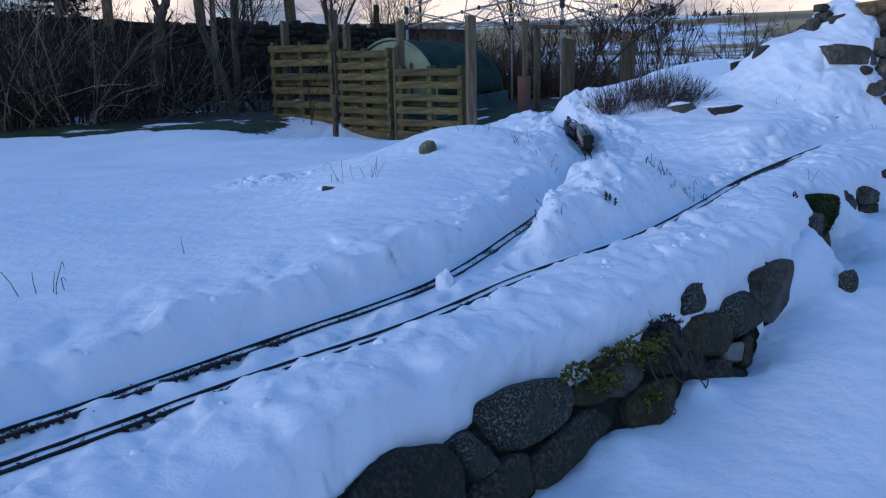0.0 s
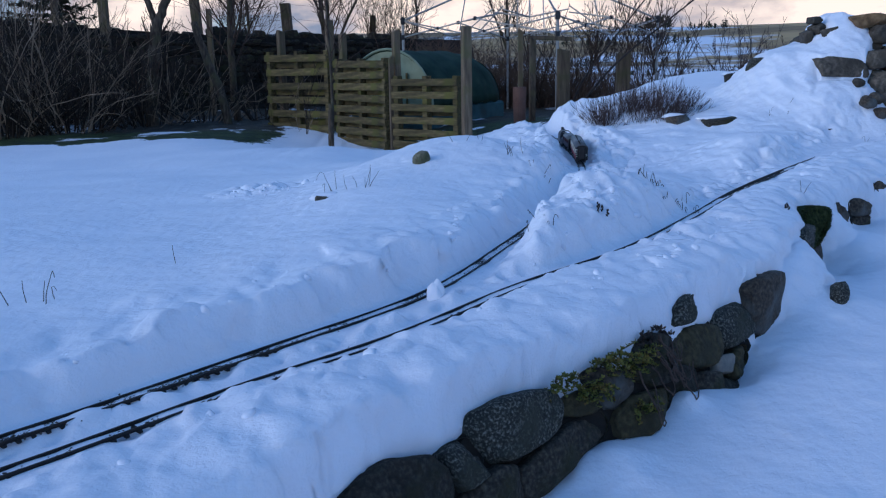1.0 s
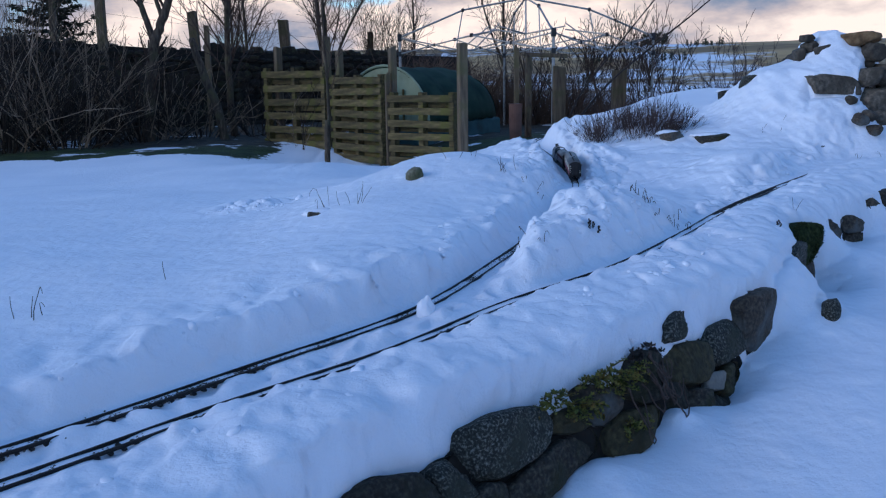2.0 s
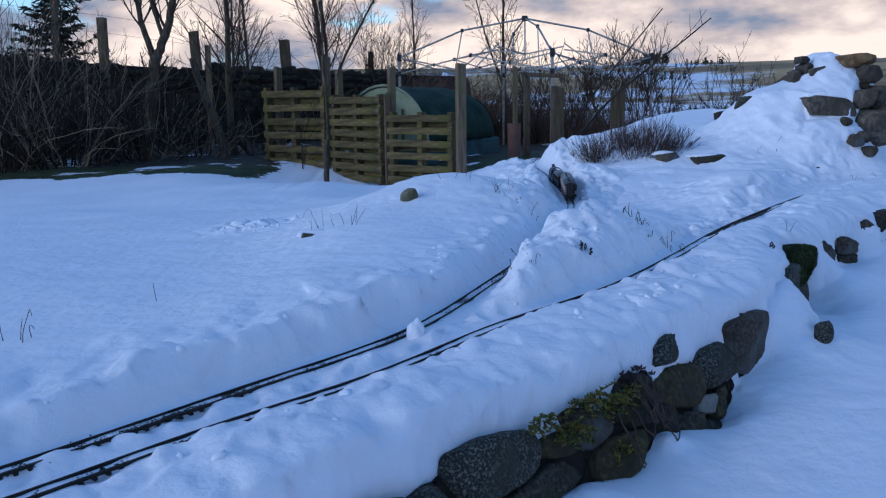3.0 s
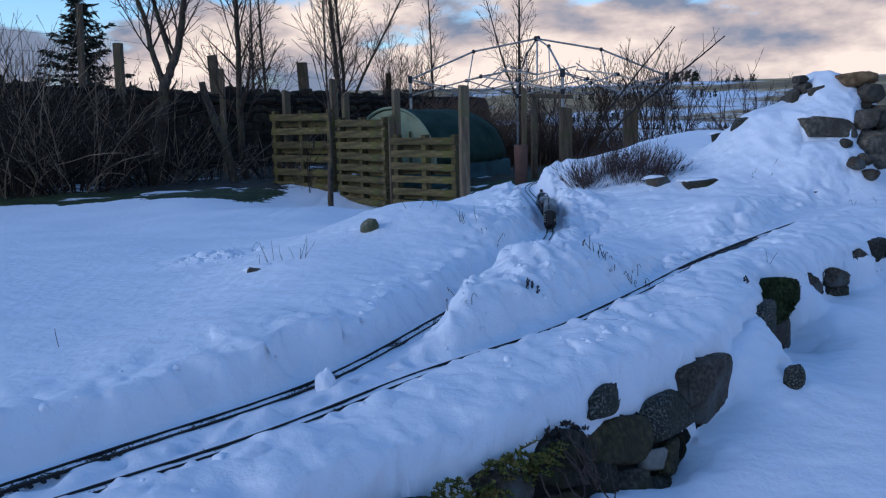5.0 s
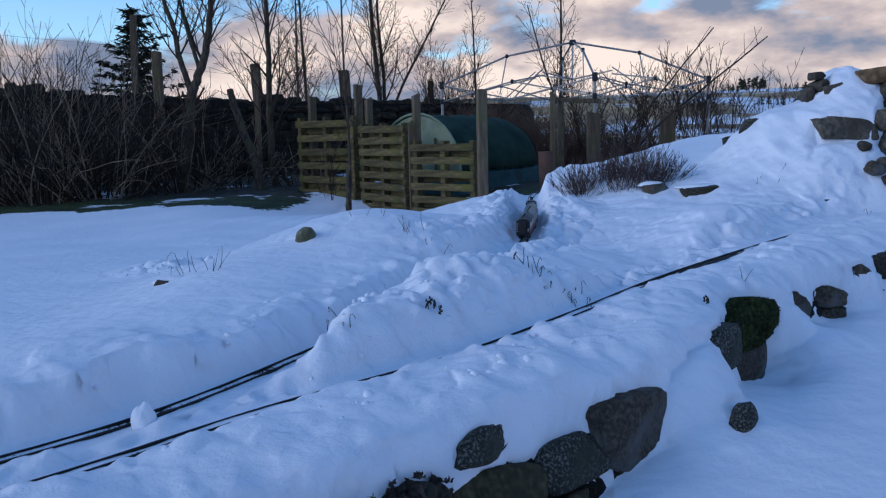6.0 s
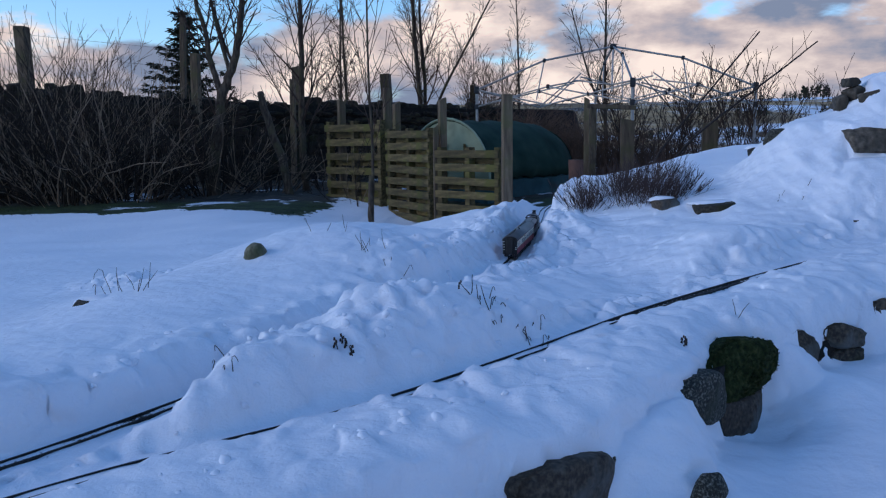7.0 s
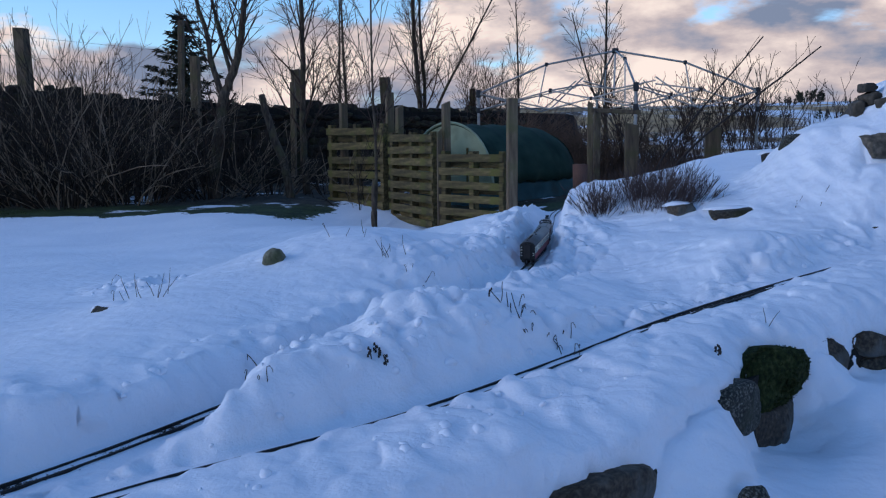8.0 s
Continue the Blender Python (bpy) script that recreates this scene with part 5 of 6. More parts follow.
tree(-2.95, 20.6, 0.3, [([(0, 0, 0), (0.0, 0, 1.7), (-0.12, 0, 3.4), (-0.18, 0, 5.6)], 0.075, 0.03), ([(0.05, 0, 0.6), (0.10, 0.1, 2.2), (0.0, 0.1, 3.6), (0.0, 0.1, 5.2)], 0.05, 0.02),
                        ([(0.1, 0, 0.9), (0.5, 0, 2.0), (1.1, 0, 3.1), (1.75, 0, 4.3)], 0.04, 0.015)], 6, "bare tree with straight stems and one leaning limb", 3, 0.8, 0.30, 0.3)
tree(-0.85, 22.5, 0.3, [([(0, 0, 0), (0.02, 0, 2.0), (-0.06, 0, 4.4)], 0.045, 0.012)], 7, "slight bare tree behind the gazebo", 3, 0.7, 0.28, 0.4)
tree(1.30, 19.0, 0.3, [([(0, 0, 0), (-0.05, 0, 1.8), (-0.05, 0, 4.0)], 0.055, 0.015), ([(0, 0, 1.2), (-0.4, 0, 2.3), (-0.75, 0, 3.6)], 0.025, 0.01)], 8, "bare tree rising behind the gazebo frame", 3, 0.75, 0.26, 0.3)
tree(-4.6, 20.5, 0.3, [([(0, 0, 0), (-0.1, 0, 2.0), (-0.2, 0, 5.4)], 0.055, 0.015)], 9, "young bare tree beyond the dyke", 3, 0.75, 0.28, 0.3)
for i, (x, y, top, seed) in enumerate(((-1.75, 22.0, 3.0, 10), (-1.2, 21.6, 2.8, 11), (2.7, 14.6, 1.9, 12), (3.2, 14.2, 1.9, 13), (3.7, 14.8, 1.7, 14), (2.2, 15.0, 1.6, 15), (1.6, 16.2, 2.0, 16))):
    r = random.Random(seed)
    ways = []
    for k in range(8):
        a = r.uniform(0, 6.28)
        ways.append(([(r.uniform(-0.1, 0.1), r.uniform(-0.1, 0.1), 0), (0.25 * math.cos(a), 0.25 * math.sin(a), top * 0.45), (0.5 * math.cos(a) + r.uniform(-0.2, 0.2), 0.5 * math.sin(a), top * r.uniform(0.75, 1.05))], 0.010, 0.004))
    tree(x, y, 0.5, ways, seed, "many-stemmed bare shrub with fine twigs", 2, 0.7, 0.26, 0.25, "shrub", "bare shrubs", TWIG)
# long arching shoots that cross the gazebo
tree(1.75, 12.4, 0.75, [([(0, 0, 0), (0.20, 0, 0.42), (0.7, 0.1, 1.05), (1.36, 0.1, 1.86)], 0.018, 0.008), ([(0.2, 0, 0.1), (0.62, 0, 0.58), (1.25, 0.1, 1.08), (1.72, 0.1, 1.45), (2.05, 0.1, 1.72)], 0.018, 0.008),
                        ([(0, 0, 0), (-0.25, 0, 0.5), (-0.6, 0, 0.95)], 0.012, 0.005)], 21, "old rose with long arching bare shoots", 1, 0.7, 0.5, 0.4, "shrub", "bare shrubs", DRY_STEM)


def bush(x, y, z, height, radius, stems, seed, label, mat=None, name="hedge_bush", category="bush", group="hedge bushes", thick=0.014):
    """A dense bush of many stems that spread from the root and fork into twigs."""
    r = random.Random(seed)
    root = thing(name, pose(x, y, z), label, category, group)
    stem, twigs, pale = Tubes(), Tubes(), Tubes()
    for i in range(stems):
        light = mat is None and i % 3 == 0
        a, k = r.uniform(0, 6.283), math.sqrt(r.random())
        base = Vector((math.cos(a), math.sin(a), 0)) * k * radius * 0.55
        out = Vector((math.cos(a), math.sin(a), 0)) * k
        h = height * r.uniform(0.4, 1.12) * (1.1 - 0.35 * k)
        way = out * r.uniform(0.3, 1.35) + Vector((0, 0, 1.0))
        pts = wander(r, base, way, h * (1.12 if light else 1.0), 7, 0.19, -0.10 if light else -0.04)
        rr = thick * r.uniform(0.5, 1.1)
        (pale if light else stem).add(pts, rr, rr * 0.3, 4)
        fork(r, pale if light else twigs, pts, rr, rr * 0.3, 1, 0.45, 0.5 if light else 0.8, 0.02, 3)
    if pale.v:
        part("pale_growth", pale.mesh(), PALE_TWIG, root, "pale bare arching shoots")["kind"] = "stuff"
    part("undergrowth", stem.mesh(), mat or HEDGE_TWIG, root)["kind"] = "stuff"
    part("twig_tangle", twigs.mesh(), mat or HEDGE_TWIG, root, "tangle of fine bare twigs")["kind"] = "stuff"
    return root


HEDGE = [(-8.9, 12.1, 2.0, 0.9, 70), (-7.9, 11.9, 1.9, 0.9, 80), (-6.9, 11.9, 2.05, 0.95, 90), (-6.0, 11.6, 1.85, 0.85, 90), (-5.2, 11.8, 1.65, 0.8, 80), (-7.4, 13.2, 2.3, 0.9, 60), (-6.2, 13.2, 2.1, 0.9, 60),
         (-4.5, 12.8, 1.35, 0.7, 50), (-3.9, 13.6, 1.25, 0.6, 40), (-3.1, 14.2, 1.2, 0.6, 36), (-9.8, 12.8, 2.2, 0.9, 50), (-5.2, 14.2, 1.5, 0.8, 40), (-10.8, 12.0, 2.3, 0.9, 50), (-8.6, 13.6, 2.4, 0.8, 40)]
for i, (x, y, h, rad, n) in enumerate(HEDGE):
    bush(x, y, 0.35, h * 1.2, rad, n, 60 + i, "dense leafless grey-brown hedge bush before the dyke")
bush(-2.0, 11.85, 0.35, 1.35, 0.35, 12, 90, "pale dead climber stems over the pallets", thick=0.007, group="climbers", name="climber", category="climber")
bush(3.75, 10.9, 0.80, 1.05, 0.75, 70, 91, "small dark twiggy bush beside the cairn", HEATHER, group="bare shrubs", category="shrub", thick=0.008)
bush(3.3, 11.6, 0.75, 0.7, 0.35, 24, 92, "small dark twiggy bush in the snow", HEATHER, group="bare shrubs", category="shrub", thick=0.007)


THICKET = material("brushwood", [(0.05, 0.030, 0.02), (0.14, 0.085, 0.055)], 3, 4, 0.95, bump=0)


def thicket():
    """The brown brushwood behind the gazebo."""
    r = random.Random(5)
    t = Tubes()
    for _ in range(3000):
        x = r.uniform(-0.8, 4.6)
        y = 16.5 + 0.15 * x + r.uniform(-0.7, 1.6)
        h = r.uniform(0.6, 1.5) * (1.0 - 0.13 * max(0, x))
        p = wander(r, (x, y, 0.25), (r.uniform(-0.4, 0.4), r.uniform(-0.3, 0.3), 1), h, 4, 0.2)
        t.add(p, 0.008, 0.003, 3)
        for _ in range(3):
            q = r.choice(p[1:])
            t.add(wander(r, q, (r.uniform(-1, 1), r.uniform(-1, 1), 0.6), h * 0.4, 2, 0.2), 0.005, 0.002, 3)
    tagged(part("thicket", t.mesh(), THICKET), "band of brown leafless brushwood behind the yard", "brushwood", kind="stuff")


thicket()


def fir(x, y, z, height, radius):
    root = thing("fir_tree", pose(x, y, z), "dark shaggy conifer beyond the dyke", "conifer")
    r = random.Random(31)
    stem = Tubes()
    stem.add([(0, 0, 0), (0.05, 0, height * 0.5), (0, 0, height)], 0.16, 0.02, 8)
    part("trunk", stem.mesh(), BARK, root)
    limbs, needles = Tubes(), Tubes()
    for i in range(105):
        k = (i + r.random()) / 105
        z0 = height * (0.12 + 0.88 * k)
        a = i * 2.4 + r.uniform(-0.4, 0.4)
        l = radius * (1.04 - k) ** 0.6 * r.uniform(0.35, 1.2)
        pts = wander(r, (0, 0, z0), (math.cos(a), math.sin(a), -0.1), l, 5, 0.12, 0.06)
        limbs.add(pts, 0.02, 0.006, 4)
        for j in range(int(14 + 34 * l)):
            q = pts[r.randrange(1, len(pts))] + Vector((r.uniform(-.08, .08), r.uniform(-.08, .08), r.uniform(-.05, .05)))
            d = Vector((math.cos(a) + r.uniform(-0.9, 0.9), math.sin(a) + r.uniform(-0.9, 0.9), r.uniform(-0.8, 0.4))).normalized() * r.uniform(0.12, 0.26)
            w = d.cross(Vector((r.uniform(-1, 1), r.uniform(-1, 1), 1))).normalized() * 0.045
            needles.quad(q - w, q + w, q + d + w * 0.3, q + d - w * 0.3)
    part("limbs", limbs.mesh(), BARK, root)
    part("needles", needles.mesh(), FIR, root, "dark green needled sprays")


fir(-13.5, 30.0, 1.2, 4.65, 1.75)


def far_wood(name, x, y, z, n, spread, h, seed, label):
    """A far clump of trees: ragged crowns of many small sprays."""
    r = random.Random(seed)
    t = Tubes()
    for _ in range(n):
        cx, cy, hh = x + r.uniform(-spread, spread), y + r.uniform(-4, 4), h * r.uniform(0.7, 1.1)
        t.add([(cx, cy, z), (cx, cy, z + hh * 0.7)], 0.18, 0.08, 4)
        for _ in range(46):
            k = r.random()
            q = Vector((cx, cy, z + hh * (0.25 + 0.75 * k))) + Vector((r.uniform(-1, 1), r.uniform(-1, 1), 0)) * hh * 0.22 * (1.15 - k)
            d = Vector((r.uniform(-1, 1), r.uniform(-1, 1), r.uniform(-0.3, 0.8))).normalized() * hh * 0.13
            w = d.cross(Vector((r.uniform(-1, 1), r.uniform(-1, 1), r.uniform(-1, 1)))).normalized() * hh * 0.05
            t.quad(q - w, q + w, q + d + w, q + d - w)
    tagged(part(name, t.mesh(), FIR), label, "wood", kind="stuff")


def far_ground(x, y):
    return ground_at(x, y) - 0.3


far_wood("far_wood", 72, 305, far_ground(72, 305), 18, 4.6, 4.0, 1, "clump of dark conifers on a far ridge")
for i, (x, y, n, sp, h) in enumerate(((40, 210, 22, 16, 2.2), (60, 260, 26, 22, 2.4), (10, 150, 18, 16, 1.8), (-20, 170, 16, 14, 2.2), (26, 120, 16, 9, 1.2))):
    far_wood("far_hedge", x, y, far_ground(x, y), n, sp, h, 40 + i, "dark hedgerow across the far snowy fields")

# far farm buildings
HARL = material("harled_wall", [(0.42, 0.38, 0.33), (0.5, 0.46, 0.4)], 2, 4, 0.9)
SLATE = material("roof_slate", [(0.10, 0.09, 0.09), (0.16, 0.14, 0.13)], 3, 4, 0.8)
RED_ROOF = material("red_roof", [(0.20, 0.07, 0.05), (0.28, 0.10, 0.07)], 3, 4, 0.8)


def farmhouse(x, y, z, w, d, h, roof, label):
    root = thing("farmhouse", pose(x, y, z, 0, 0, 8), label, "house", "far houses")
    part("wall", box((w, d, h), (0, 0, h / 2), 0.02), HARL, root)
    rh = d * 0.42
    v = [(-w / 2 - .2, -d / 2 - .2, h), (w / 2 + .2, -d / 2 - .2, h), (w / 2 + .2, d / 2 + .2, h), (-w / 2 - .2, d / 2 + .2, h), (-w / 2 - .2, 0, h + rh), (w / 2 + .2, 0, h + rh)]
    part("roof", (v, [(0, 1, 5, 4), (2, 3, 4, 5), (0, 4, 3), (1, 2, 5), (0, 3, 2, 1)]), roof, root)
    for s in (-1, 1):
        part("chimney", box((0.8, 0.6, 1.4), (s * (w / 2 - 0.5), 0, h + rh + 0.2), 0.03), HARL, root)
    for k in (-1, 0, 1):
        win = part("window", box((1.0, 0.12, 1.2), (k * w * 0.3, -d / 2 - 0.03, h * 0.5), 0.02), SLATE, root)


farmhouse(-24.5, 150, far_ground(-24.5, 150), 9, 5, 2.3, SLATE, "pale harled cottage with slate roof across the fields")
farmhouse(-5.6, 120, far_ground(-5.6, 120), 6, 4, 1.4, RED_ROOF, "low steading with a red roof across the fields")

# ---- heather ----
def build_heather():
    root = thing("heather_clump", pose(1.20, 5.72, 0.97), "straggling brown winter heather clump rising from the snow", "heather")
    r = random.Random(17)
    stems, tips = Tubes(), Tubes()
    tufts = [(r.uniform(-0.16, 0.36), r.uniform(-0.22, 0.32)) for _ in range(26)]
    xs = np.array([1.20 + a for a, b in tufts])
    ys = np.array([5.72 + b for a, b in tufts])
    for (a0, b0), z in zip(tufts, height(xs, ys)):
        for _ in range(r.randint(20, 46)):
            dx, dy = r.gauss(0, 0.035), r.gauss(0, 0.03)
            base = Vector((a0 + dx, b0 + dy, z - 0.99))
            way = Vector((a0 * 0.9 + dx * 9 + r.uniform(-0.35, 0.45), b0 * 0.4 + dy * 6 + r.uniform(-0.3, 0.3), 1))
            l = r.uniform(0.07, 0.20)
            pts = wander(r, base, way, l, 4, 0.22)
            stems.add(pts, 0.0012, 0.0007, 3)
            for _ in range(3):
                q = pts[r.randrange(2, 5)]
                tips.add(wander(r, q, way + Vector((r.uniform(-.6, .6), r.uniform(-.6, .6), 0.3)), l * 0.3, 2, 0.15), 0.0014, 0.0007, 3)
    part("undergrowth", stems.mesh(), HEATHER, root)["kind"] = "stuff"
    part("flower_spray", tips.mesh(), HEATHER, root, "spiky dead flower tips")["kind"] = "stuff"


build_heather()


# ---- dry stalks in the snow ----
def stalks(x, y, n, spread, length, seed, label, hook=0.3, thick=0.0013, heads=0.0):
    z = ground_at(x, y)
    root = thing("dry_stalks", pose(x, y, z), label, "dry stalks", "dry stalks in the snow")
    r = random.Random(seed)
    for _ in range(n):
        dx, dy = r.uniform(-spread, spread), r.uniform(-spread, spread) * 0.6
        base = Vector((dx, dy, ground_at(x + dx, y + dy) - z - 0.015))
        l = length * r.uniform(0.5, 1.1)
        pts = wander(r, base, (r.uniform(-0.45, 0.45), r.uniform(-0.3, 0.3), 1), l, 5, 0.16)
        if r.random() < hook:
            e = pts[-1]
            a = r.uniform(0, 6.283)
            s, c, q = math.cos(a), math.sin(a), r.uniform(0.5, 1.2)
            pts += [e + Vector((s * l * 0.12, c * l * 0.12, l * 0.05)) * q, e + Vector((s * l * 0.24, c * l * 0.24, -l * 0.10)) * q, e + Vector((s * l * 0.28, c * l * 0.28, -l * 0.25)) * q]
        t = Tubes()
        t.add(pts, thick, thick * 0.6, 5)
        part("stalk", t.mesh(), DRY_STEM, root)
        if r.random() < heads:
            for k in range(4):
                c = pts[-1] + Vector((r.uniform(-.004, .004), 0, -k * 0.006))
                part("seed_head", rod(tuple(c), tuple(c + Vector((0, 0, 0.007))), 0.003, 0.002, 6), DRY_STEM, root, "dark dried seed head")
    return root


stalks(-0.40, 3.51, 10, 0.10, 0.10, 1, "dry brown flower stalks behind a bared stone", 0.2)
stalks(-1.02, 2.02, 5, 0.06, 0.09, 2, "hooked dry stalks on the open snow", 0.8)
stalks(-0.775, 2.43, 1, 0.01, 0.10, 3, "single thin dry stalk on the lawn snow", 0.0)
stalks(0.345, 3.95, 7, 0.06, 0.09, 4, "short upright dry stalks on the bank", 0.2)
stalks(0.44, 3.86, 6, 0.045, 0.06, 5, "bent dry stems beside the track cutting", 0.8)
stalks(0.12, 4.12, 4, 0.08, 0.09, 6, "thin dry stalks near a pale stone", 0.4)
stalks(0.82, 3.30, 4, 0.05, 0.09, 7, "upright dry stalks on the snow mound", 0.1, 0.0018, 0.3)
stalks(0.55, 2.87, 4, 0.03, 0.05, 8, "dark berried stems in the snow mound", 0.3, 0.002, 1.0)
stalks(0.91, 3.32, 20, 0.09, 0.05, 9, "drooping dark stems at the side of the mound", 0.7, 0.0015, 0.1)
stalks(0.28, 2.72, 2, 0.03, 0.05, 10, "looped dry stems beside the rails", 1.0)
stalks(0.36, 2.66, 2, 0.03, 0.05, 11, "looped dry stems beside the rails", 1.0)
stalks(1.56, 3.68, 3, 0.04, 0.08, 12, "thin dry stalks on the outer bank", 0.1)
stalks(2.05, 5.3, 5, 0.10, 0.05, 13, "short dry stalks on the upper slope", 0.5)
stalks(1.38, 3.36, 4, 0.02, 0.03, 14, "tiny dark stems above the mossy stone", 0.3, 0.003, 1.0)
stalks(2.5, 5.02, 3, 0.08, 0.06, 15, "short dry stalks by the far bank", 0.3)


# ---- wall plants ----
def tuft(name, x, y, z, n, length, seed, mat, label, category, droop=0.4, leaf=0.010):
    t, nrm = wall_frame(x, y)
    root = thing(name, pose(x + nrm.x * 0.05, y + nrm.y * 0.05, z), label, category, "plants on the wall")
    r = random.Random(seed)
    stems, leaves = Tubes(), Tubes()
    for _ in range(n):
        a = r.uniform(-1, 1)
        way = nrm * r.uniform(0.3, 1.0) + t * a + Vector((0, 0, r.uniform(-droop, 0.9)))
        pts = wander(r, t * r.uniform(-0.06, 0.06) + Vector((0, 0, r.uniform(-0.02, 0.02))), way, length * r.uniform(0.5, 1.1), 6, 0.25, -0.12)
        stems.add(pts, 0.002, 0.001, 3)
        for p in pts[1:]:
            for _ in range(5):
                d = Vector((r.uniform(-1, 1), r.uniform(-1, 1), r.uniform(-0.2, 1))).normalized() * leaf * r.uniform(0.7, 1.3)
                w = d.cross(Vector((r.uniform(-1, 1), 0.3, r.uniform(-1, 1)))).normalized() * leaf * 0.3
                leaves.quad(p - w * 0.4, p + d * 0.5 + w, p + d, p + d * 0.5 - w)
    part("sprig_mass", stems.mesh(), DRY_STEM, root)["kind"] = "stuff"
    part("foliage", leaves.mesh(), mat, root)["kind"] = "stuff"
    return root


def wall_tuft(name, u, z, *rest):
    q = wall_place(u) @ Vector((0, lean_at(u) * (z - 0.44) + 0.02, z))
    return tuft(name, q.x, q.y, z, *rest)


wall_tuft("stonecrop", 3.53, 0.585, 14, 0.05, 1, SEDUM, "olive stonecrop sprigs over a boulder", "stonecrop")
wall_tuft("stonecrop", 3.62, 0.555, 26, 0.06, 2, SEDUM, "bronze-green stonecrop hanging on the wall", "stonecrop")
wall_tuft("stonecrop", 3.70, 0.605, 26, 0.06, 3, SEDUM, "olive stonecrop cushion under the snow edge", "stonecrop")
wall_tuft("stonecrop", 3.80, 0.585, 20, 0.055, 6, SEDUM, "olive stonecrop cushion beside a dead vine", "stonecrop")
wall_tuft("stonecrop", 3.80, 0.47, 14, 0.045, 4, SEDUM, "small green stonecrop low on the wall", "stonecrop")
wall_tuft("dead_leaves", 3.92, 0.625, 16, 0.05, 7, DRY_STEM, "dark withered leaves under the snow's rim", "dead leaves", 0.3, 0.012)


def dead_vine():
    """Bare woody loops hanging over the stones."""
    r = random.Random(15)
    root = thing("dead_vine", wall_place(3.87), "tangled bare brown vine looped over the stones", "vine", "plants on the wall")
    for k in range(11):
        a, z = r.uniform(-0.10, 0.06), r.uniform(0.56, 0.63)
        w, d = r.uniform(0.03, 0.11), r.uniform(0.03, 0.13)
        pts = []
        for j in range(11):
            f = j / 10
            zz = z - d * math.sin(math.pi * f) ** 1.3 - 0.03 * f
            pts.append((a + w * f + 0.006 * math.sin(j * 1.9 + k), lean_at(3.87) * (zz - 0.44) - 0.058 - 0.012 * math.sin(math.pi * f), zz))
        t = Tubes()
        t.add(pts, 0.0026, 0.0016, 6)
        part("shoot", t.mesh(), VINE, root)


VINE = material("vine_bark", [(0.045, 0.028, 0.022), (0.10, 0.065, 0.05)], 40, 4, 0.9, bump=0.3)
dead_vine()


def grass_strip():
    """Rough lawn grass left bare along the hedge."""
    r = random.Random(9)
    t = Tubes()
    for _ in range(9000):
        x = r.uniform(-9.5, -2.4)
        y = 10.75 + 0.10 * x + r.uniform(-0.25, 1.0)
        if noise.noise(Vector((x * 0.9, y * 1.6, 0))) < -0.12:
            continue
        z = 0.40
        p = Vector((x, y, z))
        d = Vector((r.uniform(-0.05, 0.05), r.uniform(-0.05, 0.05), r.uniform(0.04, 0.10)))
        w = Vector((0.007, 0.003, 0))
        t.quad(p - w, p + w, p + d + w * 0.2, p + d - w * 0.2)
    return t


tagged(part("rough_grass", grass_strip().mesh(), GRASS), "strip of bare rough grass along the hedge", "grass", kind="stuff")


def moss_cover():
    """Short moss all over the top of one wall boulder."""
    r = random.Random(61)
    stone = MOSSY
    t = Tubes()
    m = stone.matrix_basis
    rot = m.to_3x3()
    faces = list(stone.data.polygons)
    for _ in range(2600):
        f = r.choice(faces)
        n = (rot @ f.normal).normalized()
        p = m @ f.center + Vector((r.uniform(-.006, .006), r.uniform(-.006, .006), r.uniform(-.006, .006)))
        d = (n + Vector((r.uniform(-.7, .7), r.uniform(-.7, .7), r.uniform(-1.6, .0)))) * r.uniform(0.002, 0.006)
        w = d.cross(Vector((r.uniform(-1, 1), r.uniform(-1, 1), r.uniform(-1, 1)))).normalized() * 0.0028
        t.quad(p - w, p + w, p + d + w * 0.3, p + d - w * 0.3)
    part("moss_cover", t.mesh(), MOSS, wall, "dark green moss over one boulder")["kind"] = "stuff"


moss_cover()

# ---- model train ----
BLACK = material("loco_black", [(0.008, 0.010, 0.014), (0.018, 0.021, 0.028)], 30, 4, 0.35, bump=0.03, spec=0.5)
CRIMSON = material("crimson_paint", [(0.19, 0.012, 0.016), (0.24, 0.016, 0.02)], 20, 4, 0.4, bump=0.02)
CREAM = material("cream_paint", [(0.62, 0.58, 0.44), (0.68, 0.64, 0.50)], 20, 4, 0.4, bump=0.02)
MAROON = material("maroon_paint", [(0.030, 0.006, 0.006), (0.05, 0.010, 0.009)], 20, 4, 0.45, bump=0.03)
GREY_ROOF = material("grey_roof", [(0.075, 0.078, 0.08), (0.12, 0.122, 0.125)], 15, 5, 0.42, bump=0.05, stain=(0.06, 0.06, 0.065))
UNDER = material("underframe", [(0.008, 0.007, 0.007), (0.02, 0.017, 0.015)], 40, 4, 0.7)
PANE = material("dark_pane", [(0.015, 0.018, 0.022), (0.025, 0.028, 0.034)], 10, 3, 0.12, bump=0, spec=0.6)
TYRE = material("wheel_steel", [(0.10, 0.095, 0.09), (0.2, 0.19, 0.18)], 40, 3, 0.4, metal=0.8, bump=0)
GOLD = material("gilt_lining", [(0.25, 0.19, 0.07), (0.32, 0.25, 0.1)], 40, 3, 0.5, bump=0)
FRAME_WHITE = material("window_rim", [(0.55, 0.53, 0.46), (0.6, 0.58, 0.5)], 40, 3, 0.5, bump=0)


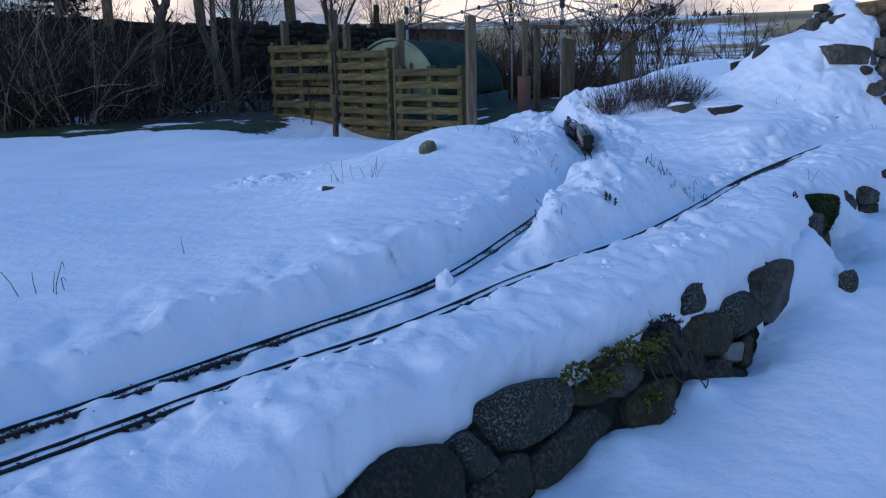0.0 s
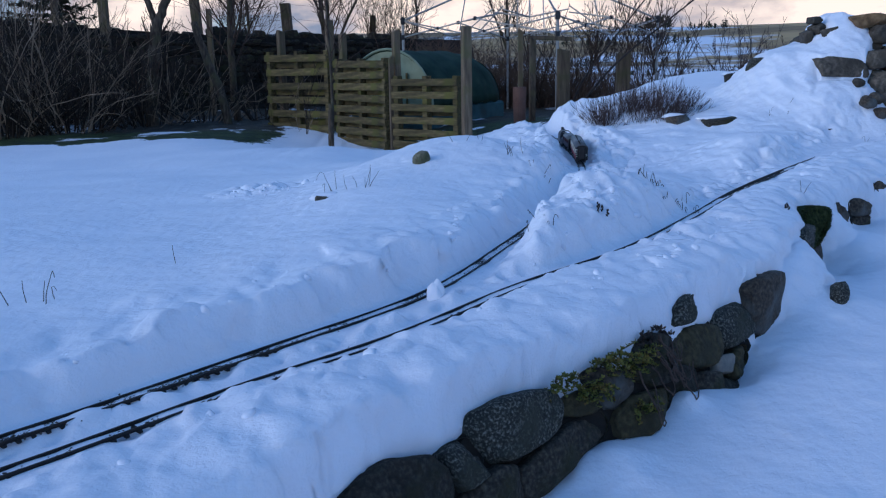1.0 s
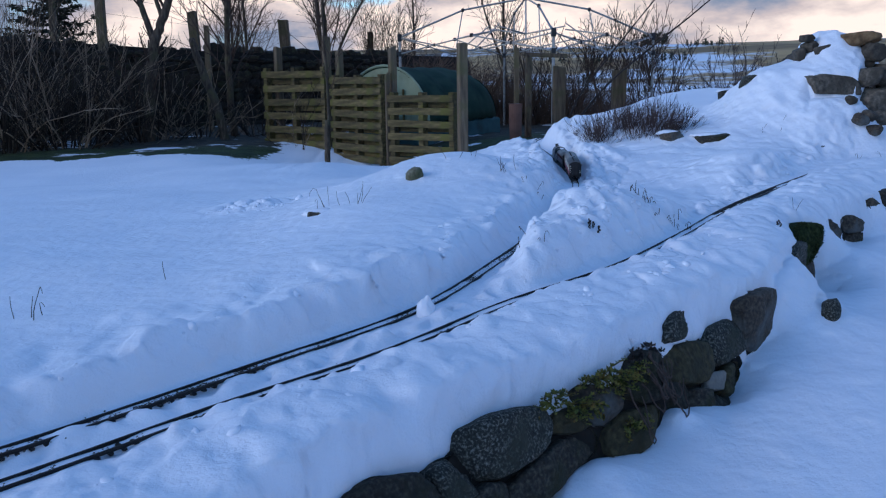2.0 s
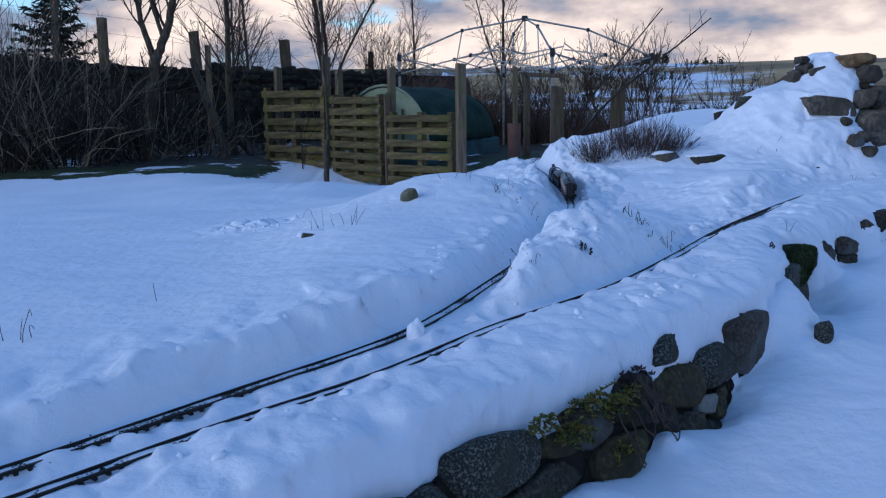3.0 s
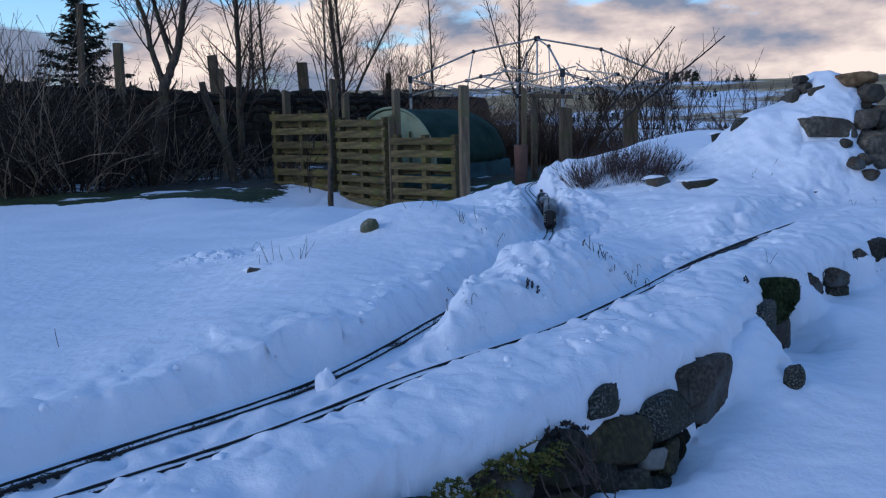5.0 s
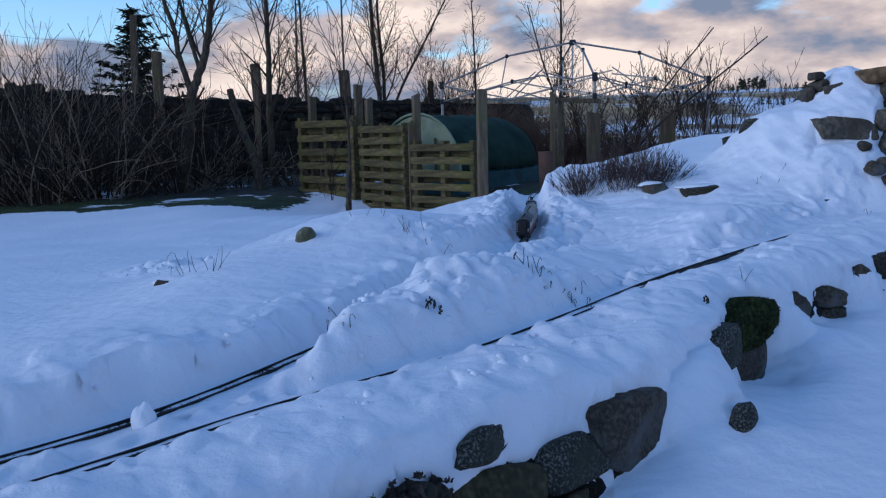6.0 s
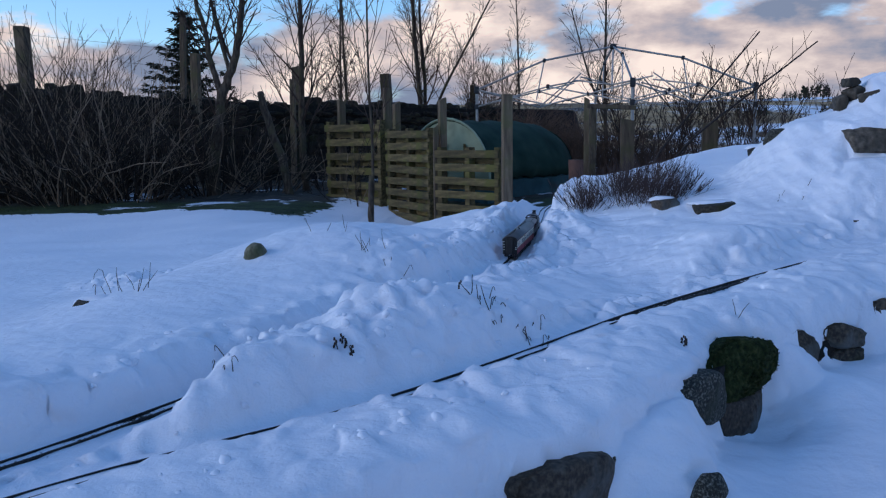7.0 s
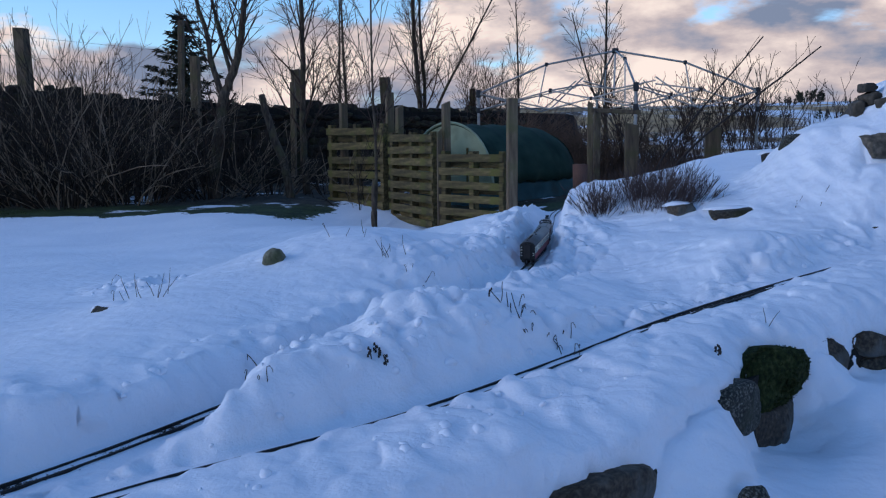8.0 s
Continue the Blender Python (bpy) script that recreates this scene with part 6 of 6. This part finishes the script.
def wheel_pair(parent, x, r, name="wheel"):
    for s in (1, -1):
        w = part(name, rod((x, s * 0.0155, r), (x, s * 0.0195, r), r, n=20), UNDER, parent)
        part("tyre", rod((x, s * 0.0192, r), (x, s * 0.0204, r), r * 0.93, r * 0.9, n=20), TYRE, w, "bright worn tread")
    part("axle", rod((x, -0.016, r), (x, 0.016, r), 0.002, n=8), UNDER, parent)


def bogie(parent, x, base, r=0.0105):
    b = part("bogie", box((base + 0.035, 0.004, 0.009), (x, 0.024, 0.015), 0.001), UNDER, parent)
    bm = box((base + 0.035, 0.004, 0.009), (x, -0.024, 0.015), 0.001)
    for s in (1, -1):
        for dx in (-base / 2, base / 2):
            box((0.010, 0.006, 0.010), (x + dx, s * 0.025, 0.0125), 0.001, bm=bm)
        box((0.03, 0.004, 0.005), (x, s * 0.0255, 0.008), 0.001, bm=bm)
    box((0.016, 0.05, 0.008), (x, 0, 0.02), 0.001, bm=bm)
    part("bogie_frame", bm, UNDER, b)
    for dx in (-base / 2, base / 2):
        wheel_pair(b, x + dx, r)


def arch_section(w, h0, h1, rise, n=9):
    """Half-outline of a coach roof from eaves to eaves."""
    return [(w / 2 * math.cos(math.pi * k / n), h0 + rise * math.sin(math.pi * k / n)) for k in range(n + 1)]


def roof_mesh(x0, x1, w, z0, rise, thick=0.003):
    pts = arch_section(w, z0, 0, rise)
    inner = [(y * 0.95, z - thick) for y, z in pts]
    ring = pts + inner[::-1]
    v = [(x, y, z) for x in (x0, x1) for y, z in ring]
    k = len(ring)
    f = [(j, (j + 1) % k, k + (j + 1) % k, k + j) for j in range(k)]
    f += [tuple(range(k))[::-1], tuple(k + j for j in range(k))]
    return (v, f)


def buffers(parent, x, z=0.026, s=1):
    for y in (0.018, -0.018):
        part("buffer", rod((x, y, z), (x + s * 0.012, y, z), 0.0022, n=8), UNDER, parent)
        part("buffer_head", rod((x + s * 0.012, y, z), (x + s * 0.014, y, z), 0.0055, n=12), UNDER, parent)


def end_shape(w, z0, z1, rise, thick, x):
    """A flat end panel with a rounded top."""
    pts = [(-w / 2, z0), (w / 2, z0)] + arch_section(w, z1, 0, rise)
    v = [(x + dx, y, z) for dx in (0, thick) for y, z in pts]
    k = len(pts)
    f = [tuple(range(k)), tuple(k + j for j in range(k))[::-1]] + [(j, k + j, k + (j + 1) % k, (j + 1) % k) for j in range(k)]
    return (v, f)


def window_on(parent, x, s, y, z, w, h, rim, vents=False):
    g = part("window", box((w, 0.0016, h), (x, s * y, z), 0.0004), PANE, parent, "dark glazed window")
    t = 0.0016
    for dx, dz, sx, sz in ((0, h / 2, w + t, t), (0, -h / 2, w + t, t), (-w / 2, 0, t, h), (w / 2, 0, t, h)):
        part("window_rim", box((sx, 0.0012, sz), (x + dx, s * (y + 0.0008), z + dz), 0.0003), rim, g)
    if vents:
        part("vent_bar", box((w, 0.0012, 0.0012), (x, s * (y + 0.0008), z + h * 0.22), 0.0002), rim, g)
        for k in (-0.28, 0, 0.28):
            part("vent_bar", box((0.0012, 0.0012, h * 0.28), (x + k * w, s * (y + 0.0008), z + h * 0.36), 0.0002), rim, g)


def coach_red():
    L, W = 0.475, 0.066
    root = thing("model_coach", on_line(LINE_A, 5.70), "crimson and cream model passenger coach with grey roof", "model coach", "model train")
    part("floor", box((L, W - 0.004, 0.006), (L / 2, 0, 0.030), 0.001), UNDER, root)
    part("lower_side", box((L, W, 0.026), (L / 2, 0, 0.044), 0.0015), CRIMSON, root, "crimson lower panels")
    part("upper_side", box((L, W - 0.001, 0.030), (L / 2, 0, 0.072), 0.001), CREAM, root, "cream upper panels")
    part("cantrail", box((L, W + 0.0006, 0.0055), (L / 2, 0, 0.0885), 0.0006), CRIMSON, root, "crimson band below the roof")
    part("lining", box((L * 0.998, W + 0.0008, 0.0012), (L / 2, 0, 0.0575), 0.0002), GOLD, root)
    part("roof", roof_mesh(-0.002, L + 0.002, W + 0.004, 0.0905, 0.021), GREY_ROOF, root, "grey arched roof", True)
    for x in (-0.0025, L - 0.0005):
        part("end_panel", end_shape(W, 0.031, 0.0905, 0.019, 0.003, x), UNDER, root)
    for x in (-0.013, L + 0.003):
        part("gangway", box((0.010, 0.030, 0.066), (x + 0.005, 0, 0.068), 0.003), UNDER, root, "black corridor gangway")
    for x in (0.03, 0.075, 0.105, 0.13, 0.152, 0.175, 0.21, 0.26, 0.31, 0.35, 0.40, 0.445):
        part("roof_vent", box((0.006, 0.007, 0.006), (x, 0.006 if x != 0.21 else -0.006, 0.1125), 0.001), UNDER, root)
    for s in (1, -1):
        for x, w, big in ((0.025, 0.022, True), (0.056, 0.014, False), (0.132, 0.015, False), (0.160, 0.015, False), (0.225, 0.036, True), (0.285, 0.036, True), (0.34, 0.036, True), (0.392, 0.036, True), (0.452, 0.014, False)):
            window_on(root, x, s, W / 2, 0.071, w, 0.021, FRAME_WHITE, big)
        for x in (0.095, 0.19, 0.428):
            door = part("door_line", box((0.0008, 0.001, 0.055), (x, s * W / 2, 0.06), 0.0002), UNDER, root)
        part("lettering_bar", box((0.012, 0.0008, 0.003), (0.19, s * (W / 2 + 0.0004), 0.083), 0.0002), GOLD, root)
    for x in (0.08, 0.39):
        bogie(root, x, 0.056)
    part("battery_box", box((0.06, 0.05, 0.014), (0.22, 0, 0.020), 0.002), UNDER, root)
    part("truss", box((0.16, 0.052, 0.004), (0.235, 0, 0.0115), 0.001), UNDER, root)
    buffers(root, -0.003, s=-1)
    buffers(root, L + 0.003)
    for y, z in ((0.027, 0.050), (0.027, 0.062), (0.027, 0.074), (0.027, 0.086), (-0.026, 0.060), (-0.026, 0.052)):
        part("end_step", box((0.004, 0.007, 0.0035), (-0.004, y, z), 0.0008), FRAME_WHITE, root, "pale step iron on the coach end")
    part("coupling", rod((-0.004, 0, 0.022), (-0.014, 0, 0.018), 0.002, n=6), UNDER, root)


def coach_maroon():
    L, W = 0.295, 0.062
    root = thing("model_coach", on_line(LINE_A, 6.192), "dark maroon short model coach with many small windows", "model coach", "model train")
    part("floor", box((L, W - 0.004, 0.006), (L / 2, 0, 0.030), 0.001), UNDER, root)
    part("body", box((L, W, 0.052), (L / 2, 0, 0.058), 0.0015), MAROON, root, "dark maroon panels")
    part("roof", roof_mesh(-0.003, L + 0.003, W + 0.005, 0.083, 0.017), GREY_ROOF, root, "grey arched roof", True)
    part("rain_strip", box((L * 0.98, 0.002, 0.0015), (L / 2, 0.016, 0.0975), 0.0004), UNDER, root)
    part("rain_strip", box((L * 0.98, 0.002, 0.0015), (L / 2, -0.016, 0.0975), 0.0004), UNDER, root)
    for x in (-0.0025, L - 0.0005):
        part("end_panel", end_shape(W, 0.031, 0.083, 0.0155, 0.003, x), UNDER, root)
    for s in (1, -1):
        for k in range(15):
            window_on(root, 0.022 + k * 0.0178, s, W / 2, 0.070, 0.0075 if k % 3 else 0.0095, 0.0155, MAROON)
        part("waist_bead", box((L * 0.99, 0.001, 0.0015), (L / 2, s * W / 2, 0.0575), 0.0003), UNDER, root)
        part("step_board", box((L * 0.8, 0.004, 0.002), (L / 2, s * 0.032, 0.019), 0.0005), SLEEPER, root)
        for x in (0.06, 0.235):
            part("spring", box((0.026, 0.003, 0.003), (x, s * 0.027, 0.012), 0.0006), TYRE, root)
    for x in (0.06, 0.235):
        bogie(root, x, 0.045)
    buffers(root, -0.003, s=-1)
    buffers(root, L + 0.003)


def locomotive():
    root = thing("model_locomotive", on_line(LINE_A, 6.506), "dark blue-black model steam tank locomotive", "model locomotive", "model train")
    L = 0.32
    part("footplate", box((L, 0.062, 0.004), (L / 2, 0, 0.030), 0.001), BLACK, root)
    for y in (0.0145, -0.0145):
        part("frame_plate", box((L * 0.96, 0.003, 0.018), (L / 2, y * 0.75, 0.020), 0.001), UNDER, root)
    part("bunker", box((0.052, 0.058, 0.036), (0.030, 0, 0.050), 0.003), BLACK, root)
    cab = part("cab", box((0.004, 0.058, 0.056), (0.110, 0, 0.060), 0.001), BLACK, root, "open-sided cab")
    part("cab_back", box((0.004, 0.058, 0.020), (0.056, 0, 0.078), 0.001), BLACK, cab)
    for s in (1, -1):
        part("cab_side", box((0.052, 0.003, 0.026), (0.084, s * 0.0285, 0.045), 0.001), BLACK, cab)
        for x in (0.060, 0.088):
            part("cab_pillar", rod((x, s * 0.0285, 0.055), (x, s * 0.0285, 0.092), 0.0016, n=8), BLACK, cab)
        part("grab_rail", rod((0.092, s * 0.031, 0.036), (0.092, s * 0.031, 0.062), 0.0009, n=6), TYRE, cab)
        part("spectacle", rod((0.1125, s * 0.016, 0.080), (0.1135, s * 0.016, 0.080), 0.007, n=16), PANE, cab, "round cab window")
        tank = part("side_tank", box((0.128, 0.013, 0.042), (0.176, s * 0.0245, 0.053), 0.0025), BLACK, root)
        part("lining", box((0.118, 0.0008, 0.001), (0.176, s * 0.0313, 0.070), 0.0002), GOLD, tank)
        part("emblem_bar", box((0.003, 0.0008, 0.010), (0.170, s * 0.0313, 0.054), 0.0003), GOLD, tank)
        part("emblem_bar", box((0.003, 0.0008, 0.010), (0.176, s * 0.0313, 0.054), 0.0003), GOLD, tank)
        part("emblem_bar", box((0.003, 0.0008, 0.010), (0.182, s * 0.0313, 0.054), 0.0003), GOLD, tank)
    part("cab_roof", roof_mesh(0.046, 0.128, 0.064, 0.092, 0.015), BLACK, root, "arched black cab roof", True)
    part("boiler", rod((0.11, 0, 0.068), (0.262, 0, 0.068), 0.0235, n=28), BLACK, root, smooth=False)
    for x in (0.145, 0.19, 0.228):
        part("boiler_band", rod((x, 0, 0.068), (x + 0.002, 0, 0.068), 0.0239, n=28), UNDER, root)
    part("smokebox", rod((0.238, 0, 0.068), (0.268, 0, 0.068), 0.0248, n=28), UNDER, root)
    door = part("smokebox_door", rod((0.268, 0, 0.068), (0.272, 0, 0.068), 0.021, 0.017, n=24), UNDER, root)
    part("door_handle", rod((0.272, 0, 0.068), (0.276, 0, 0.068), 0.002, n=8), TYRE, door)
    ch = part("chimney", rod((0.252, 0, 0.088), (0.252, 0, 0.108), 0.0095, 0.0085, n=20), UNDER, root)
    part("chimney_cap", rod((0.252, 0, 0.108), (0.252, 0, 0.113), 0.0115, 0.0105, n=20), UNDER, ch)
    dm = part("dome", rod((0.200, 0, 0.088), (0.200, 0, 0.103), 0.0105, 0.0095, n=20), BLACK, root)
    part("dome_cap", snow_cap("d", 0.0098, 0.0098, 0.006, 2, ""), BLACK, dm).matrix_basis = pose(0.200, 0, 0.1025)
    for x in (0.142, 0.150):
        part("safety_valve", rod((x, 0, 0.090), (x, 0, 0.104), 0.0022, n=8), TYRE, root)
    for x in (0.125, 0.175):
        wheel_pair(root, x, 0.0215, "driving_wheel")
    for s in (1, -1):
        part("coupling_rod", box((0.062, 0.002, 0.004), (0.150, s * 0.0225, 0.020), 0.0006), TYRE, root)
        part("splasher", box((0.10, 0.006, 0.010), (0.150, s * 0.021, 0.036), 0.002), BLACK, root)
        part("cylinder", rod((0.222, s * 0.024, 0.022), (0.256, s * 0.024, 0.022), 0.009, n=16), BLACK, root)
        part("handrail", rod((0.13, s * 0.024, 0.078), (0.262, s * 0.024, 0.078), 0.0009, n=6), TYRE, root)
    bogie(root, 0.045, 0.045, 0.012)
    bogie(root, 0.262, 0.045, 0.012)
    part("buffer_beam", box((0.004, 0.06, 0.013), (L, 0, 0.027), 0.001), UNDER, root)
    part("buffer_beam", box((0.004, 0.06, 0.013), (0.0, 0, 0.027), 0.001), UNDER, root)
    buffers(root, L + 0.002)
    buffers(root, -0.002, s=-1)
    part("coal", boulder(0.044, 0.046, 0.02, 77, 0.9), UNDER, root).matrix_basis = pose(0.030, 0, 0.068)
    for y, z in ((0.012, 0.076), (-0.012, 0.074)):
        part("cab_fitting", rod((0.072, y, z - 0.012), (0.072, y, z), 0.005, 0.003, n=8), FRAME_WHITE, root, "small pale fitting in the cab")


coach_red()
coach_maroon()
locomotive()
